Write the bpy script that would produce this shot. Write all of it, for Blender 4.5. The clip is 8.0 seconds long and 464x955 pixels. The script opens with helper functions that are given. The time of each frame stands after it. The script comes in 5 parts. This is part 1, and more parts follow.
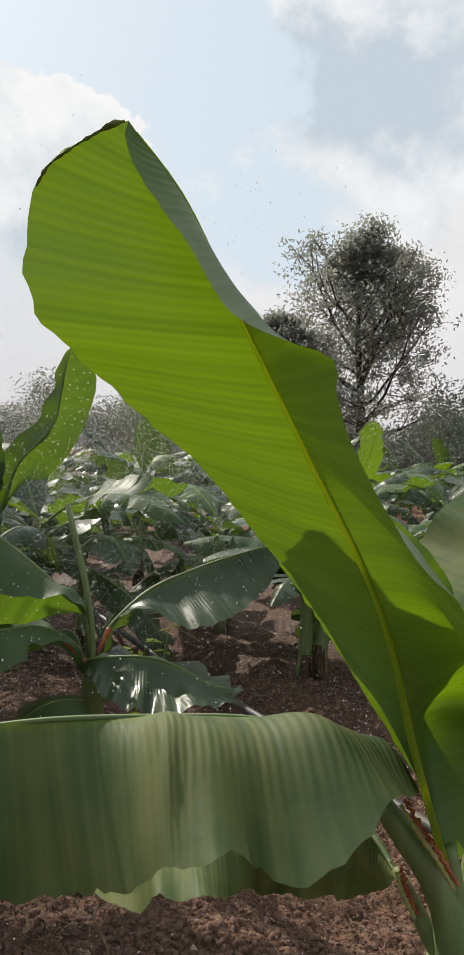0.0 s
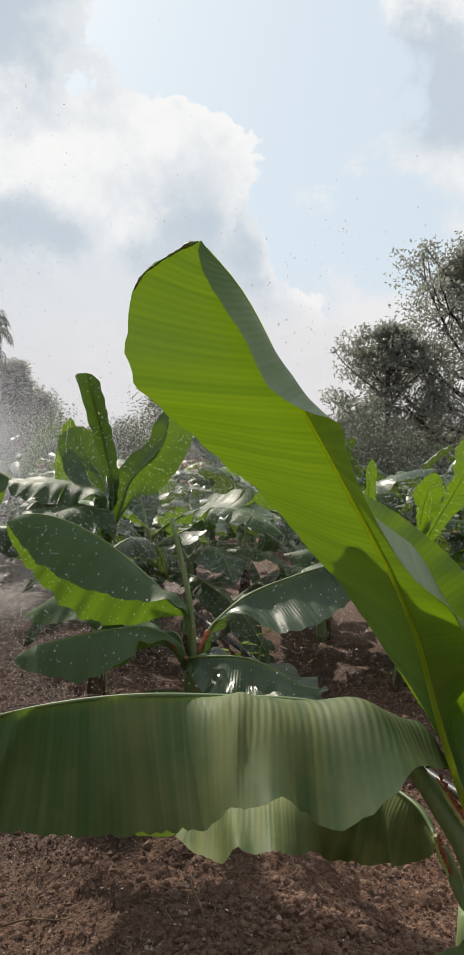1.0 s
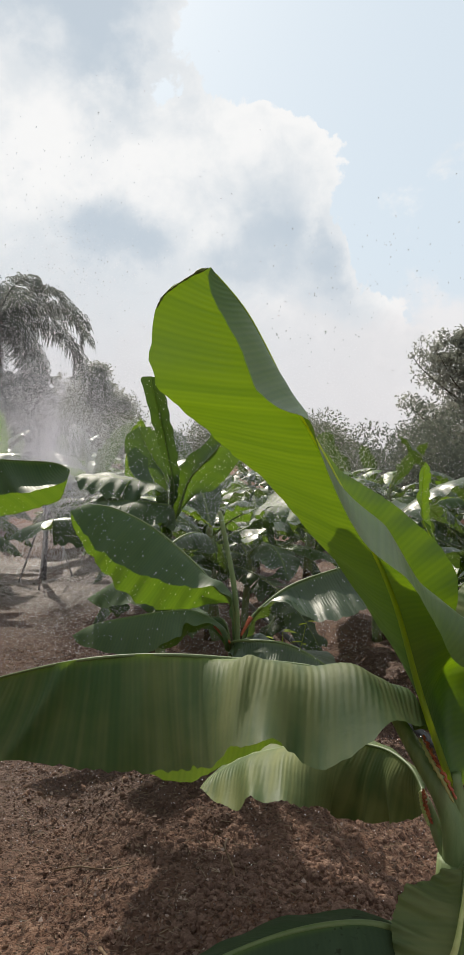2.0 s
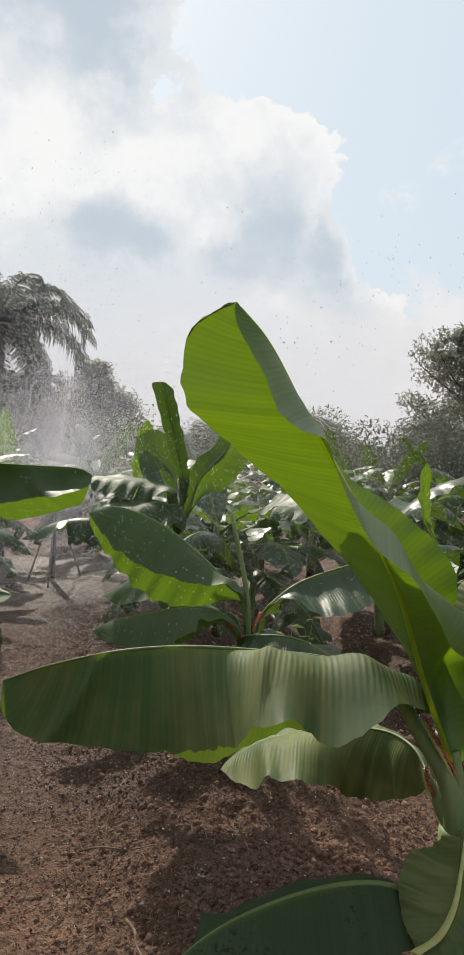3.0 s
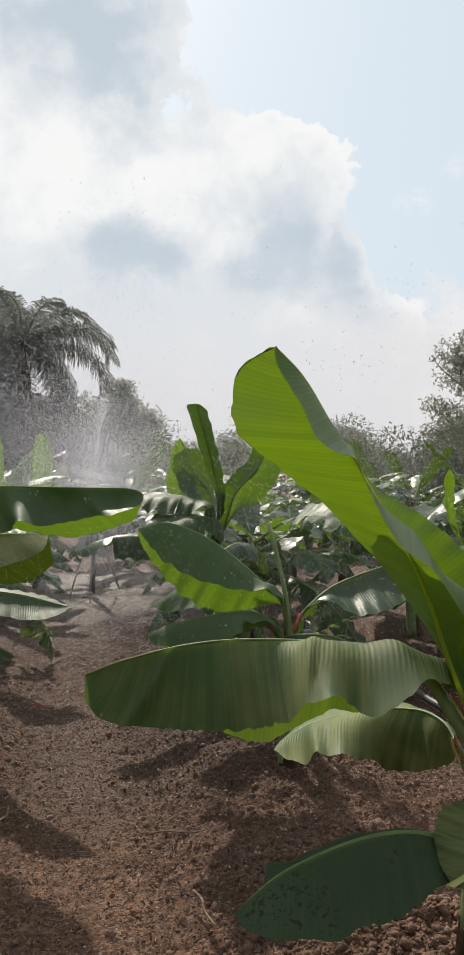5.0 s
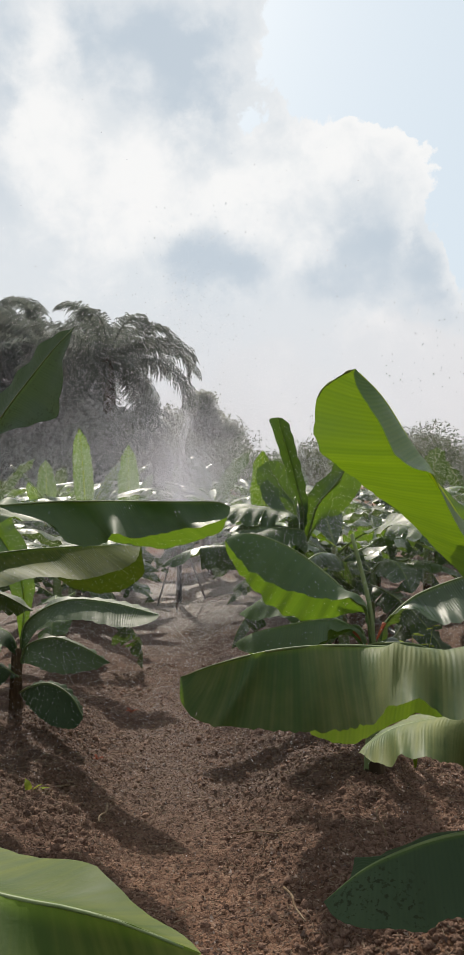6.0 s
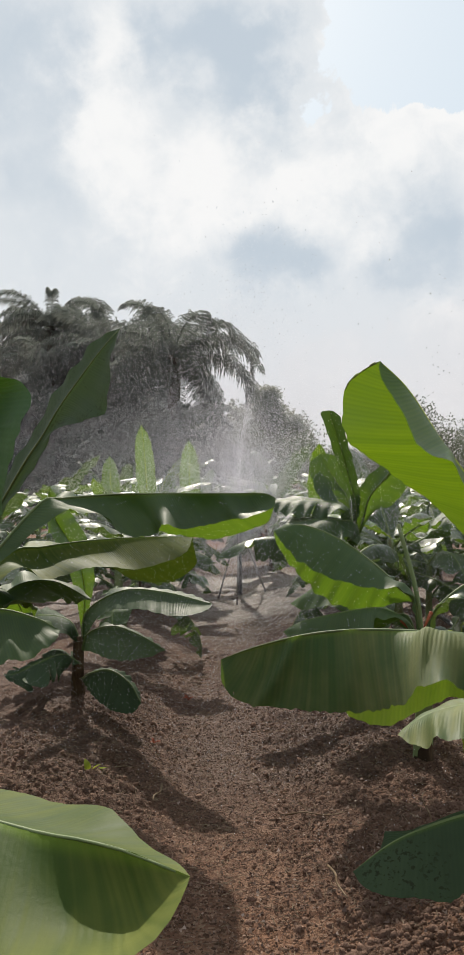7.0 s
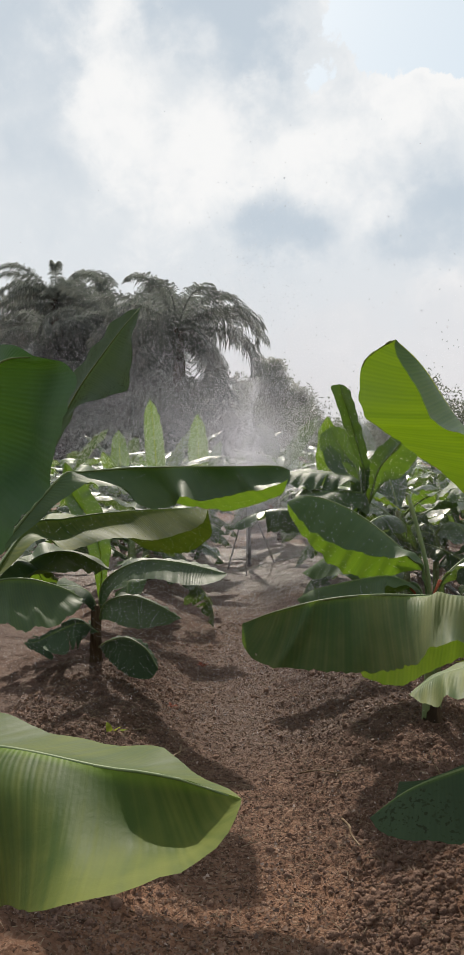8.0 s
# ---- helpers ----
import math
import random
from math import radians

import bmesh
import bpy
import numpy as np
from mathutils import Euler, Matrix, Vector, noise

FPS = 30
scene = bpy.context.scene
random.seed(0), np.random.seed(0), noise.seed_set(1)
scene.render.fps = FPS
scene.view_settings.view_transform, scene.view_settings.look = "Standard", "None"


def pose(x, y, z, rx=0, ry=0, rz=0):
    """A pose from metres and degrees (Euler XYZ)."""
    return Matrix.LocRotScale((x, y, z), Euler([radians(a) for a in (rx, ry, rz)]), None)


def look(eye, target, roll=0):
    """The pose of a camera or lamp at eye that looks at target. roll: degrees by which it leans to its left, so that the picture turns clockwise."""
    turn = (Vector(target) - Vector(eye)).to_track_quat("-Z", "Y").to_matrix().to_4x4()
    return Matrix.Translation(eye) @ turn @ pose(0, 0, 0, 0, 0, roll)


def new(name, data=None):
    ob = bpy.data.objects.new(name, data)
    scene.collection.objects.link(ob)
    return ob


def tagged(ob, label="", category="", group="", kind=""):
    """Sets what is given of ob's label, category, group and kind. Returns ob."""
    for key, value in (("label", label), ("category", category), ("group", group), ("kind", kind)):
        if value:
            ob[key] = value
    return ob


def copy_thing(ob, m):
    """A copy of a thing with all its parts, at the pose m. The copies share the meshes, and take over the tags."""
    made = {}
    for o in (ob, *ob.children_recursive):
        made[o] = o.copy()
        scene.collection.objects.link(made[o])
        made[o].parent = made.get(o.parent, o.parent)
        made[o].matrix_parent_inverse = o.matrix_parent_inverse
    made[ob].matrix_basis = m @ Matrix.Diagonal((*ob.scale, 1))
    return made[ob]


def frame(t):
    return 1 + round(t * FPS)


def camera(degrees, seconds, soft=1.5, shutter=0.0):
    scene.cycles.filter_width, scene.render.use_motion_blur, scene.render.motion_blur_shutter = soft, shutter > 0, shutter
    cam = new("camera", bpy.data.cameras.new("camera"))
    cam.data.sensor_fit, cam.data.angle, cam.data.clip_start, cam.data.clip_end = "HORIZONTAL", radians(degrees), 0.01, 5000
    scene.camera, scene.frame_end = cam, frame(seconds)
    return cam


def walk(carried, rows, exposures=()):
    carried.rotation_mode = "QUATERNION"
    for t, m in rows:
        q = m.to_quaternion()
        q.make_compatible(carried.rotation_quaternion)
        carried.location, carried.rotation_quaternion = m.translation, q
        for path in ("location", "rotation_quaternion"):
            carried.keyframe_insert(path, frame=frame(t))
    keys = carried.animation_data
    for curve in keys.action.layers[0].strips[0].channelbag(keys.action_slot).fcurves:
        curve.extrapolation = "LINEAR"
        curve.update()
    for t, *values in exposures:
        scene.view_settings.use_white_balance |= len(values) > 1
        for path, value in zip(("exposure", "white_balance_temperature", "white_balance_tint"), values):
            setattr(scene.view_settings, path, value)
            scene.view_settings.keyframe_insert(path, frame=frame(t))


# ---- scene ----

cam = camera(32.7, 8.0, soft=1.25)
PATH = [
    (0, (-0.01, 0.017, 1.513), (-0.013, 2.016, 1.443), 2.1),
    (0.5, (-0.044, -0.111, 1.531), (-0.192, 1.883, 1.467), 2.2),
    (1, (0.088, -0.264, 1.553), (-0.198, 1.715, 1.501), 1.9),
    (1.5, (0.281, -0.374, 1.527), (-0.152, 1.578, 1.476), 1.6),
    (2, (0.258, -0.47, 1.535), (-0.218, 1.472, 1.485), 3.0),
    (2.2, (0.233, -0.512, 1.518), (-0.26, 1.426, 1.472), 2.7),
    (3.3, (0.285, -0.714, 1.575), (-0.166, 1.234, 1.515), 3.1),
    (3.5, (0.34, -0.752, 1.572), (-0.071, 1.205, 1.531), 3.3),
    (4, (0.417, -0.825, 1.562), (0.022, 1.136, 1.549), 2.5),
    (4.5, (0.391, -0.88, 1.586), (-0.023, 1.076, 1.571), 1.2),
    (5, (0.281, -0.984, 1.582), (-0.259, 0.941, 1.554), 0.4),
    (5.2, (0.251, -1.034, 1.591), (-0.328, 0.881, 1.564), 0.3),
    (6.3, (0.368, -1.143, 1.604), (-0.419, 0.695, 1.601), -0.8),
    (6.5, (0.405, -1.16, 1.608), (-0.412, 0.665, 1.601), -1.0),
    (7, (0.446, -1.185, 1.585), (-0.443, 0.607, 1.571), -1.1),
    (7.5, (0.445, -1.276, 1.592), (-0.452, 0.51, 1.539), -1.1),
    (8, (0.453, -1.317, 1.589), (-0.447, 0.467, 1.507), -1.4),
]
walk(cam, [(t, look(eye, target, roll)) for t, eye, target, roll in PATH])

# ---- world and sun ----
SUN = Vector((-0.70, 1.03, 1.0)).normalized()   # towards the sun
scene.view_settings.exposure = 0.0

world = bpy.data.worlds.new("world")
scene.world = world
world.use_nodes = True
wt = world.node_tree
wt.nodes.clear()


def node(tree, kind, **props):
    n = tree.nodes.new(kind)
    for key, value in props.items():
        if key in n.inputs:
            n.inputs[key].default_value = value
        elif key == "operation":
            n.operation = value
        elif key == "sky_type":
            n.sky_type = value
        elif key == "sun_disc":
            n.sun_disc = value
        elif key == "noise_dimensions":
            n.noise_dimensions = value
    return n


def op(tree, kind, a, b=None, c=None, clamp=False):
    n = tree.nodes.new("ShaderNodeMath")
    n.operation, n.use_clamp = kind, clamp
    for i, v in enumerate((a, b, c)):
        if v is None:
            continue
        if isinstance(v, (int, float)):
            n.inputs[i].default_value = v
        else:
            tree.links.new(v, n.inputs[i])
    return n.outputs[0]


def mix(tree, fac, a, b, blend="MIX"):
    n = tree.nodes.new("ShaderNodeMix")
    n.data_type, n.blend_type = "RGBA", blend
    for sock, v in ((n.inputs[0], fac), (n.inputs[6], a), (n.inputs[7], b)):
        if isinstance(v, (int, float)):
            sock.default_value = v
        elif isinstance(v, tuple):
            sock.default_value = (*v, 1)
        else:
            tree.links.new(v, sock)
    return n.outputs[2]


def ramp(tree, value, lo, hi, to_lo=0.0, to_hi=1.0):
    n = tree.nodes.new("ShaderNodeMapRange")
    n.interpolation_type = "SMOOTHSTEP"
    tree.links.new(value, n.inputs[0])
    for i, v in enumerate((lo, hi, to_lo, to_hi)):
        n.inputs[i + 1].default_value = v
    return n.outputs[0]


def fbm(tree, vector, scale, detail=6.0, rough=0.55, distort=0.0):
    n = node(tree, "ShaderNodeTexNoise", Scale=scale, Detail=detail, Roughness=rough, Distortion=distort)
    tree.links.new(vector, n.inputs["Vector"])
    return n.outputs["Fac"]


def build_sky():
    """Hazy blue sky with one great cumulus bank, a second one beside it, and a pale horizon."""
    t = wt
    coord = node(t, "ShaderNodeTexCoord").outputs["Generated"]
    sky = node(t, "ShaderNodeTexSky", sky_type="NISHITA", sun_disc=False)
    sky.sun_elevation = math.asin(SUN.z)
    sky.sun_rotation = math.atan2(SUN.x, SUN.y)
    sky.dust_density = 3.0
    blue = mix(t, 1.0, sky.outputs[0], (0.10, 0.10, 0.10), "MULTIPLY")
    facing = node(t, "ShaderNodeVectorMath", operation="DOT_PRODUCT")
    t.links.new(coord, facing.inputs[0])
    facing.inputs[1].default_value = SUN
    sunward = ramp(t, facing.outputs["Value"], -0.1, 0.72)
    pale = mix(t, op(t, "MULTIPLY", sunward, 0.88), blue, (0.70, 0.80, 0.88))
    sep = node(t, "ShaderNodeSeparateXYZ")
    t.links.new(coord, sep.inputs[0])
    left0 = op(t, "MULTIPLY", op(t, "ARCTAN2", op(t, "MULTIPLY", sep.outputs[0], -1.0), sep.outputs[1]), 57.3)
    high0 = op(t, "MULTIPLY", op(t, "ARCSINE", sep.outputs[2]), 57.3)
    sway = node(t, "ShaderNodeTexNoise", Scale=9.0, Detail=7.0, Roughness=0.58)
    t.links.new(coord, sway.inputs["Vector"])
    sway_x = node(t, "ShaderNodeSeparateXYZ")
    t.links.new(sway.outputs["Color"], sway_x.inputs[0])
    left = op(t, "ADD", left0, op(t, "MULTIPLY", op(t, "SUBTRACT", sway_x.outputs[0], 0.5), 18.0))
    high = op(t, "ADD", high0, op(t, "MULTIPLY", op(t, "SUBTRACT", sway_x.outputs[1], 0.5), 12.0))
    billow = fbm(t, coord, 8.0, 10.0, 0.60, 0.25)
    broad = fbm(t, coord, 2.6, 4.0, 0.5, 0.2)
    puff = op(t, "ADD", op(t, "MULTIPLY", op(t, "SUBTRACT", billow, 0.5), 26.0), op(t, "MULTIPLY", op(t, "SUBTRACT", broad, 0.5), 22.0))
    # edge of the great bank: a shelf, then a tower that leans back to the left
    line = op(t, "MULTIPLY_ADD", op(t, "MAXIMUM", op(t, "SUBTRACT", high, 13.0), 0.0), 0.6, 1.2)
    line = op(t, "ADD", line, ramp(t, high, 20.5, 25.5, 0.0, 9.0))
    line = op(t, "SUBTRACT", line, ramp(t, high, 7.0, 13.0, 5.0, 0.0))
    clear = op(t, "EXPONENT", op(t, "MULTIPLY", op(t, "ADD", op(t, "POWER", op(t, "DIVIDE", op(t, "SUBTRACT", left0, 2.8), 3.2), 2.0), op(t, "POWER", op(t, "DIVIDE", op(t, "SUBTRACT", high0, 17.2), 3.6), 2.0)), -1.0))
    edge = op(t, "MULTIPLY_ADD", clear, -11.0, op(t, "SUBTRACT", left, line))
    bank = ramp(t, op(t, "ADD", edge, puff), -0.4, 1.0)
    rim = ramp(t, op(t, "ADD", edge, puff), 0.0, 6.0, 1.0, 0.0)
    second = ramp(t, op(t, "ADD", op(t, "SUBTRACT", op(t, "MULTIPLY", left, -1.0), 1.0), puff), -1.5, 3.0)
    cover = op(t, "MAXIMUM", bank, op(t, "MULTIPLY", second, 0.9))
    folds = fbm(t, coord, 4.2, 7.0, 0.52, 0.35)

    def spot(az, el, wide, tall):
        dx = op(t, "DIVIDE", op(t, "SUBTRACT", left, az), wide)
        dy = op(t, "DIVIDE", op(t, "SUBTRACT", high, el), tall)
        return op(t, "EXPONENT", op(t, "MULTIPLY", op(t, "ADD", op(t, "MULTIPLY", dx, dx), op(t, "MULTIPLY", dy, dy)), -1.0))

    def total(*spots):
        whole = 0.0
        for weight, place in spots:
            whole = op(t, "MULTIPLY_ADD", spot(*place), weight, whole)
        return whole

    grey = total((0.95, (22.5, 15.0, 5.0, 3.0)), (0.95, (11.0, 14.6, 4.6, 3.6)), (1.1, (27.5, 27.5, 4.6, 4.2)), (0.8, (41.0, 26.0, 3.6, 7.0)),
                 (0.35, (25.0, 21.3, 2.0, 2.5)), (0.30, (35.0, 17.0, 5.0, 3.0)), (1.4, (-4.5, 26.5, 5.0, 4.5)), (1.6, (-12.0, 23.5, 8.0, 5.5)))
    grey = op(t, "MULTIPLY_ADD", op(t, "SUBTRACT", folds, 0.5), 1.5, grey)
    bright = total((0.6, (35.0, 25.0, 3.0, 6.0)), (0.7, (15.0, 21.5, 7.0, 3.0)), (0.5, (21.0, 22.5, 4.0, 4.0)), (0.4, (28.0, 20.0, 6.0, 2.5)))
    bright = op(t, "ADD", op(t, "MULTIPLY_ADD", rim, 0.65, bright), op(t, "ADD", op(t, "MULTIPLY", op(t, "SUBTRACT", folds, 0.5), -2.4), op(t, "MULTIPLY", op(t, "SUBTRACT", billow, 0.5), 2.2)))
    wisp = fbm(t, coord, 19.0, 8.0, 0.6, 0.5)
    bright = op(t, "MULTIPLY_ADD", op(t, "SUBTRACT", wisp, 0.5), 1.5, bright)
    body = mix(t, ramp(t, bright, -0.10, 1.10), (0.74, 0.78, 0.815), (0.935, 0.935, 0.93))
    body = mix(t, ramp(t, op(t, "SUBTRACT", grey, op(t, "MULTIPLY", rim, 0.45)), 0.12, 1.05), body, (0.55, 0.625, 0.70))
    clouds = mix(t, cover, pale, mix(t, sunward, mix(t, 1.0, body, (0.66, 0.68, 0.70), "MULTIPLY"), body))
    # a low, warm-white bank along the horizon
    foot = ramp(t, op(t, "ADD", op(t, "SUBTRACT", op(t, "MULTIPLY_ADD", left0, -0.28, 13.0), high), op(t, "MULTIPLY", puff, 0.42)), -0.6, 2.2, 0.0, 0.85)
    foot = op(t, "MULTIPLY", foot, ramp(t, left0, 2.0, 14.0, 1.0, 0.35))
    clouds = mix(t, op(t, "MULTIPLY", foot, sunward), clouds, mix(t, ramp(t, bright, -0.3, 0.9), (0.78, 0.775, 0.785), (0.885, 0.865, 0.865)))
    low = ramp(t, high0, 1.0, 15.0, 0.80, 0.0)
    final = mix(t, low, clouds, mix(t, sunward, (0.52, 0.54, 0.57), (0.765, 0.75, 0.765)))
    bg = node(t, "ShaderNodeBackground", Strength=1.0)
    t.links.new(final, bg.inputs["Color"])
    out = node(t, "ShaderNodeOutputWorld")
    t.links.new(bg.outputs[0], out.inputs[0])


build_sky()

sun = new("sun", bpy.data.lights.new("sun", "SUN"))
sun.data.energy, sun.data.angle, sun.data.color = 5.0, radians(1.0), (1.0, 0.92, 0.79)
sun.matrix_world = look((0, 0, 30), Vector((0, 0, 30)) - SUN)


# ---- materials ----
def material(name):
    m = bpy.data.materials.new(name)
    m.use_nodes = True
    m.node_tree.nodes.clear()
    return m, m.node_tree


def finish(t, shader):
    t.links.new(shader, node(t, "ShaderNodeOutputMaterial").inputs[0])


def principled(t, colour, rough, bump=None, strength=0.3, distance=0.01, **props):
    n = node(t, "ShaderNodeBsdfPrincipled", **props)
    for key, v in (("Base Color", colour), ("Roughness", rough)):
        if isinstance(v, tuple):
            n.inputs[key].default_value = (*v, 1)
        elif isinstance(v, (int, float)):
            n.inputs[key].default_value = v
        else:
            t.links.new(v, n.inputs[key])
    if bump is not None:
        b = node(t, "ShaderNodeBump", Strength=strength, Distance=distance)
        t.links.new(bump, b.inputs["Height"])
        t.links.new(b.outputs[0], n.inputs["Normal"])
    return n


def leaf_material(name, deep, light, glow, rough=(0.36, 0.56), through_light=0.40, wet=0.0, pleat=0.7, shine=0.4, stain=0.0):
    """Banana blade: ribbed by its side veins, waxy above, glowing when the sun stands behind it."""
    m, t = material(name)
    uv = node(t, "ShaderNodeUVMap").outputs[0]
    spot = node(t, "ShaderNodeTexCoord").outputs["Object"]
    chance = node(t, "ShaderNodeObjectInfo").outputs["Random"]
    sep = node(t, "ShaderNodeSeparateXYZ")
    t.links.new(uv, sep.inputs[0])
    along = op(t, "SUBTRACT", sep.outputs[0], op(t, "MULTIPLY", op(t, "ABSOLUTE", sep.outputs[1]), 0.035))
    blur = fbm(t, spot, 7.0, 3.0)
    lane = op(t, "ADD", op(t, "MULTIPLY", along, 520.0), op(t, "MULTIPLY", blur, 5.0))
    vein = op(t, "MULTIPLY_ADD", op(t, "SINE", lane), 0.5, 0.5)
    lane2 = op(t, "MULTIPLY_ADD", along, 95.0, op(t, "MULTIPLY", blur, 3.0))
    wide = op(t, "MULTIPLY_ADD", op(t, "SINE", lane2), 0.5, 0.5)
    one_d = node(t, "ShaderNodeTexNoise", noise_dimensions="1D", Scale=46.0, Detail=3.0)
    t.links.new(along, one_d.inputs["W"])
    streak = one_d.outputs["Fac"]
    big = fbm(t, spot, 4.0, 4.0)
    tone = op(t, "ADD", op(t, "MULTIPLY", streak, 0.28), op(t, "MULTIPLY", big, 0.74))
    colour = mix(t, ramp(t, tone, 0.35, 0.72), deep, light)
    near_rib = ramp(t, op(t, "ABSOLUTE", sep.outputs[1]), 0.0, 0.10, 0.35, 0.0)
    colour = mix(t, near_rib, colour, glow)
    colour = mix(t, op(t, "MULTIPLY", ramp(t, chance, 0.55, 1.0), 0.35), colour, light)
    if stain:
        splash = op(t, "MULTIPLY", ramp(t, fbm(t, spot, 75.0, 4.0), 0.54, 0.62), ramp(t, fbm(t, spot, 8.0, 3.0), 0.50, 0.62))
        colour = mix(t, op(t, "MULTIPLY", splash, stain), colour, (0.016, 0.018, 0.013))
    pleats = op(t, "MULTIPLY", op(t, "MULTIPLY", vein, pleat), ramp(t, fbm(t, spot, 7.0, 3.0), 0.44, 0.60, 0.10, 1.0))
    pleats = op(t, "MULTIPLY", pleats, ramp(t, op(t, "ABSOLUTE", sep.outputs[1]), 0.25, 0.85, 1.0, 0.35))
    wrinkle = op(t, "MULTIPLY", fbm(t, spot, 46.0, 5.0, 0.6, 0.4), 0.55)
    height = op(t, "ADD", op(t, "ADD", pleats, wrinkle), op(t, "ADD", op(t, "MULTIPLY", wide, 0.10), op(t, "MULTIPLY", streak, 0.35)))
    gloss = ramp(t, op(t, "ADD", op(t, "MULTIPLY", streak, 0.4), op(t, "MULTIPLY", big, 0.6)), 0.35, 0.65, rough[0], rough[1])
    skin = principled(t, colour, gloss, height, 0.26, 0.006)
    skin.inputs["Specular IOR Level"].default_value = shine
    skin.inputs["Specular Tint"].default_value = (1.0, 0.98, 0.94, 1)
    if wet:
        skin.inputs["Coat Weight"].default_value = wet
        skin.inputs["Coat Roughness"].default_value = 0.12
    band = op(t, "ADD", op(t, "MULTIPLY", ramp(t, streak, 0.32, 0.68), 0.34), op(t, "ADD", op(t, "MULTIPLY", vein, 0.34), op(t, "MULTIPLY", wide, 0.20)))
    glowing = mix(t, band, glow, tuple(c * k for c, k in zip(glow, (0.54, 0.64, 0.6))))
    lit = node(t, "ShaderNodeBsdfTranslucent")
    t.links.new(glowing, lit.inputs["Color"])
    both = node(t, "ShaderNodeMixShader", Fac=through_light)
    both.inputs[0].default_value = through_light
    t.links.new(skin.outputs[0], both.inputs[1])
    t.links.new(lit.outputs[0], both.inputs[2])
    finish(t, both.outputs[0])
    return m


LEAF = leaf_material("banana_leaf", (0.040, 0.073, 0.036), (0.078, 0.124, 0.058), (0.22, 0.36, 0.02), (0.48, 0.66), 0.30, shine=0.24)
LEAF_PALE = leaf_material("banana_leaf_pale", (0.064, 0.100, 0.034), (0.190, 0.205, 0.080), (0.12, 0.19, 0.02), (0.55, 0.70), 0.08, pleat=0.5, shine=0.15)
LEAF_YOUNG = leaf_material("banana_leaf_young", (0.070, 0.142, 0.044), (0.105, 0.185, 0.060), (0.190, 0.302, 0.005), (0.36, 0.50), 0.42, pleat=0.4, shine=0.55)
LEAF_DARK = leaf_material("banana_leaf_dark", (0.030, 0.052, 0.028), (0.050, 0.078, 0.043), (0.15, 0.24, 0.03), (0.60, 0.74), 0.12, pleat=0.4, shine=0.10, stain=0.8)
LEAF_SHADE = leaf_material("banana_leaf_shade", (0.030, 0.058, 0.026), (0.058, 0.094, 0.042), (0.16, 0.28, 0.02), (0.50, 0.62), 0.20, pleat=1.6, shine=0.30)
LEAF_FRESH = leaf_material("banana_leaf_fresh", (0.036, 0.066, 0.012), (0.132, 0.150, 0.034), (0.20, 0.32, 0.02), (0.55, 0.70), 0.08, pleat=0.25, shine=0.10)
LEAF_DUSTY = leaf_material("banana_leaf_dusty", (0.050, 0.092, 0.042), (0.168, 0.188, 0.082), (0.22, 0.34, 0.02), (0.54, 0.68), 0.24, pleat=0.8, shine=0.17)
LEAF_PLEATED = leaf_material("banana_leaf_pleated", (0.050, 0.088, 0.032), (0.170, 0.178, 0.072), (0.13, 0.20, 0.02), (0.55, 0.68), 0.10, pleat=2.2, shine=0.10)
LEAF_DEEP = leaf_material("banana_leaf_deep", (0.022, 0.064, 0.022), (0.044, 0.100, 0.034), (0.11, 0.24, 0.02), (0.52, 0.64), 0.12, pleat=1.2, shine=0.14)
LEAF_WET = leaf_material("banana_leaf_wet", (0.030, 0.055, 0.028), (0.062, 0.094, 0.048), (0.16, 0.25, 0.03), (0.24, 0.54), 0.22, 0.14, pleat=1.2, shine=0.28)


def plain(name, colours, rough, scale, bump=0.4, stretch=(1, 1, 1), metallic=0.0, distance=0.01, extra=None):
    m, t = material(name)
    spot = node(t, "ShaderNodeTexCoord").outputs["Object"]
    mp = node(t, "ShaderNodeMapping")
    mp.inputs["Scale"].default_value = stretch
    t.links.new(spot, mp.inputs[0])
    a, b = fbm(t, mp.outputs[0], scale, 7.0, 0.6), fbm(t, mp.outputs[0], scale * 0.17, 3.0)
    colour = mix(t, ramp(t, a, 0.35, 0.68), colours[0], colours[1])
    if len(colours) > 2:
        colour = mix(t, ramp(t, b, 0.48, 0.62), colour, colours[2])
    n = principled(t, colour, ramp(t, b, 0.3, 0.7, rough - 0.1, rough + 0.1), a, bump, distance, Metallic=metallic)
    n.inputs["Specular IOR Level"].default_value = 0.08 if rough > 0.75 else 0.5
    finish(t, n.outputs[0])
    return m


STEM = plain("pseudostem", ((0.125, 0.185, 0.068), (0.185, 0.245, 0.095), (0.14, 0.13, 0.055)), 0.55, 9.0, 0.3, (6, 6, 0.8))
STEM_OLD = plain("dry_sheath", ((0.062, 0.042, 0.026), (0.12, 0.086, 0.052), (0.04, 0.028, 0.018)), 0.8, 14.0, 0.6, (6, 6, 0.8))


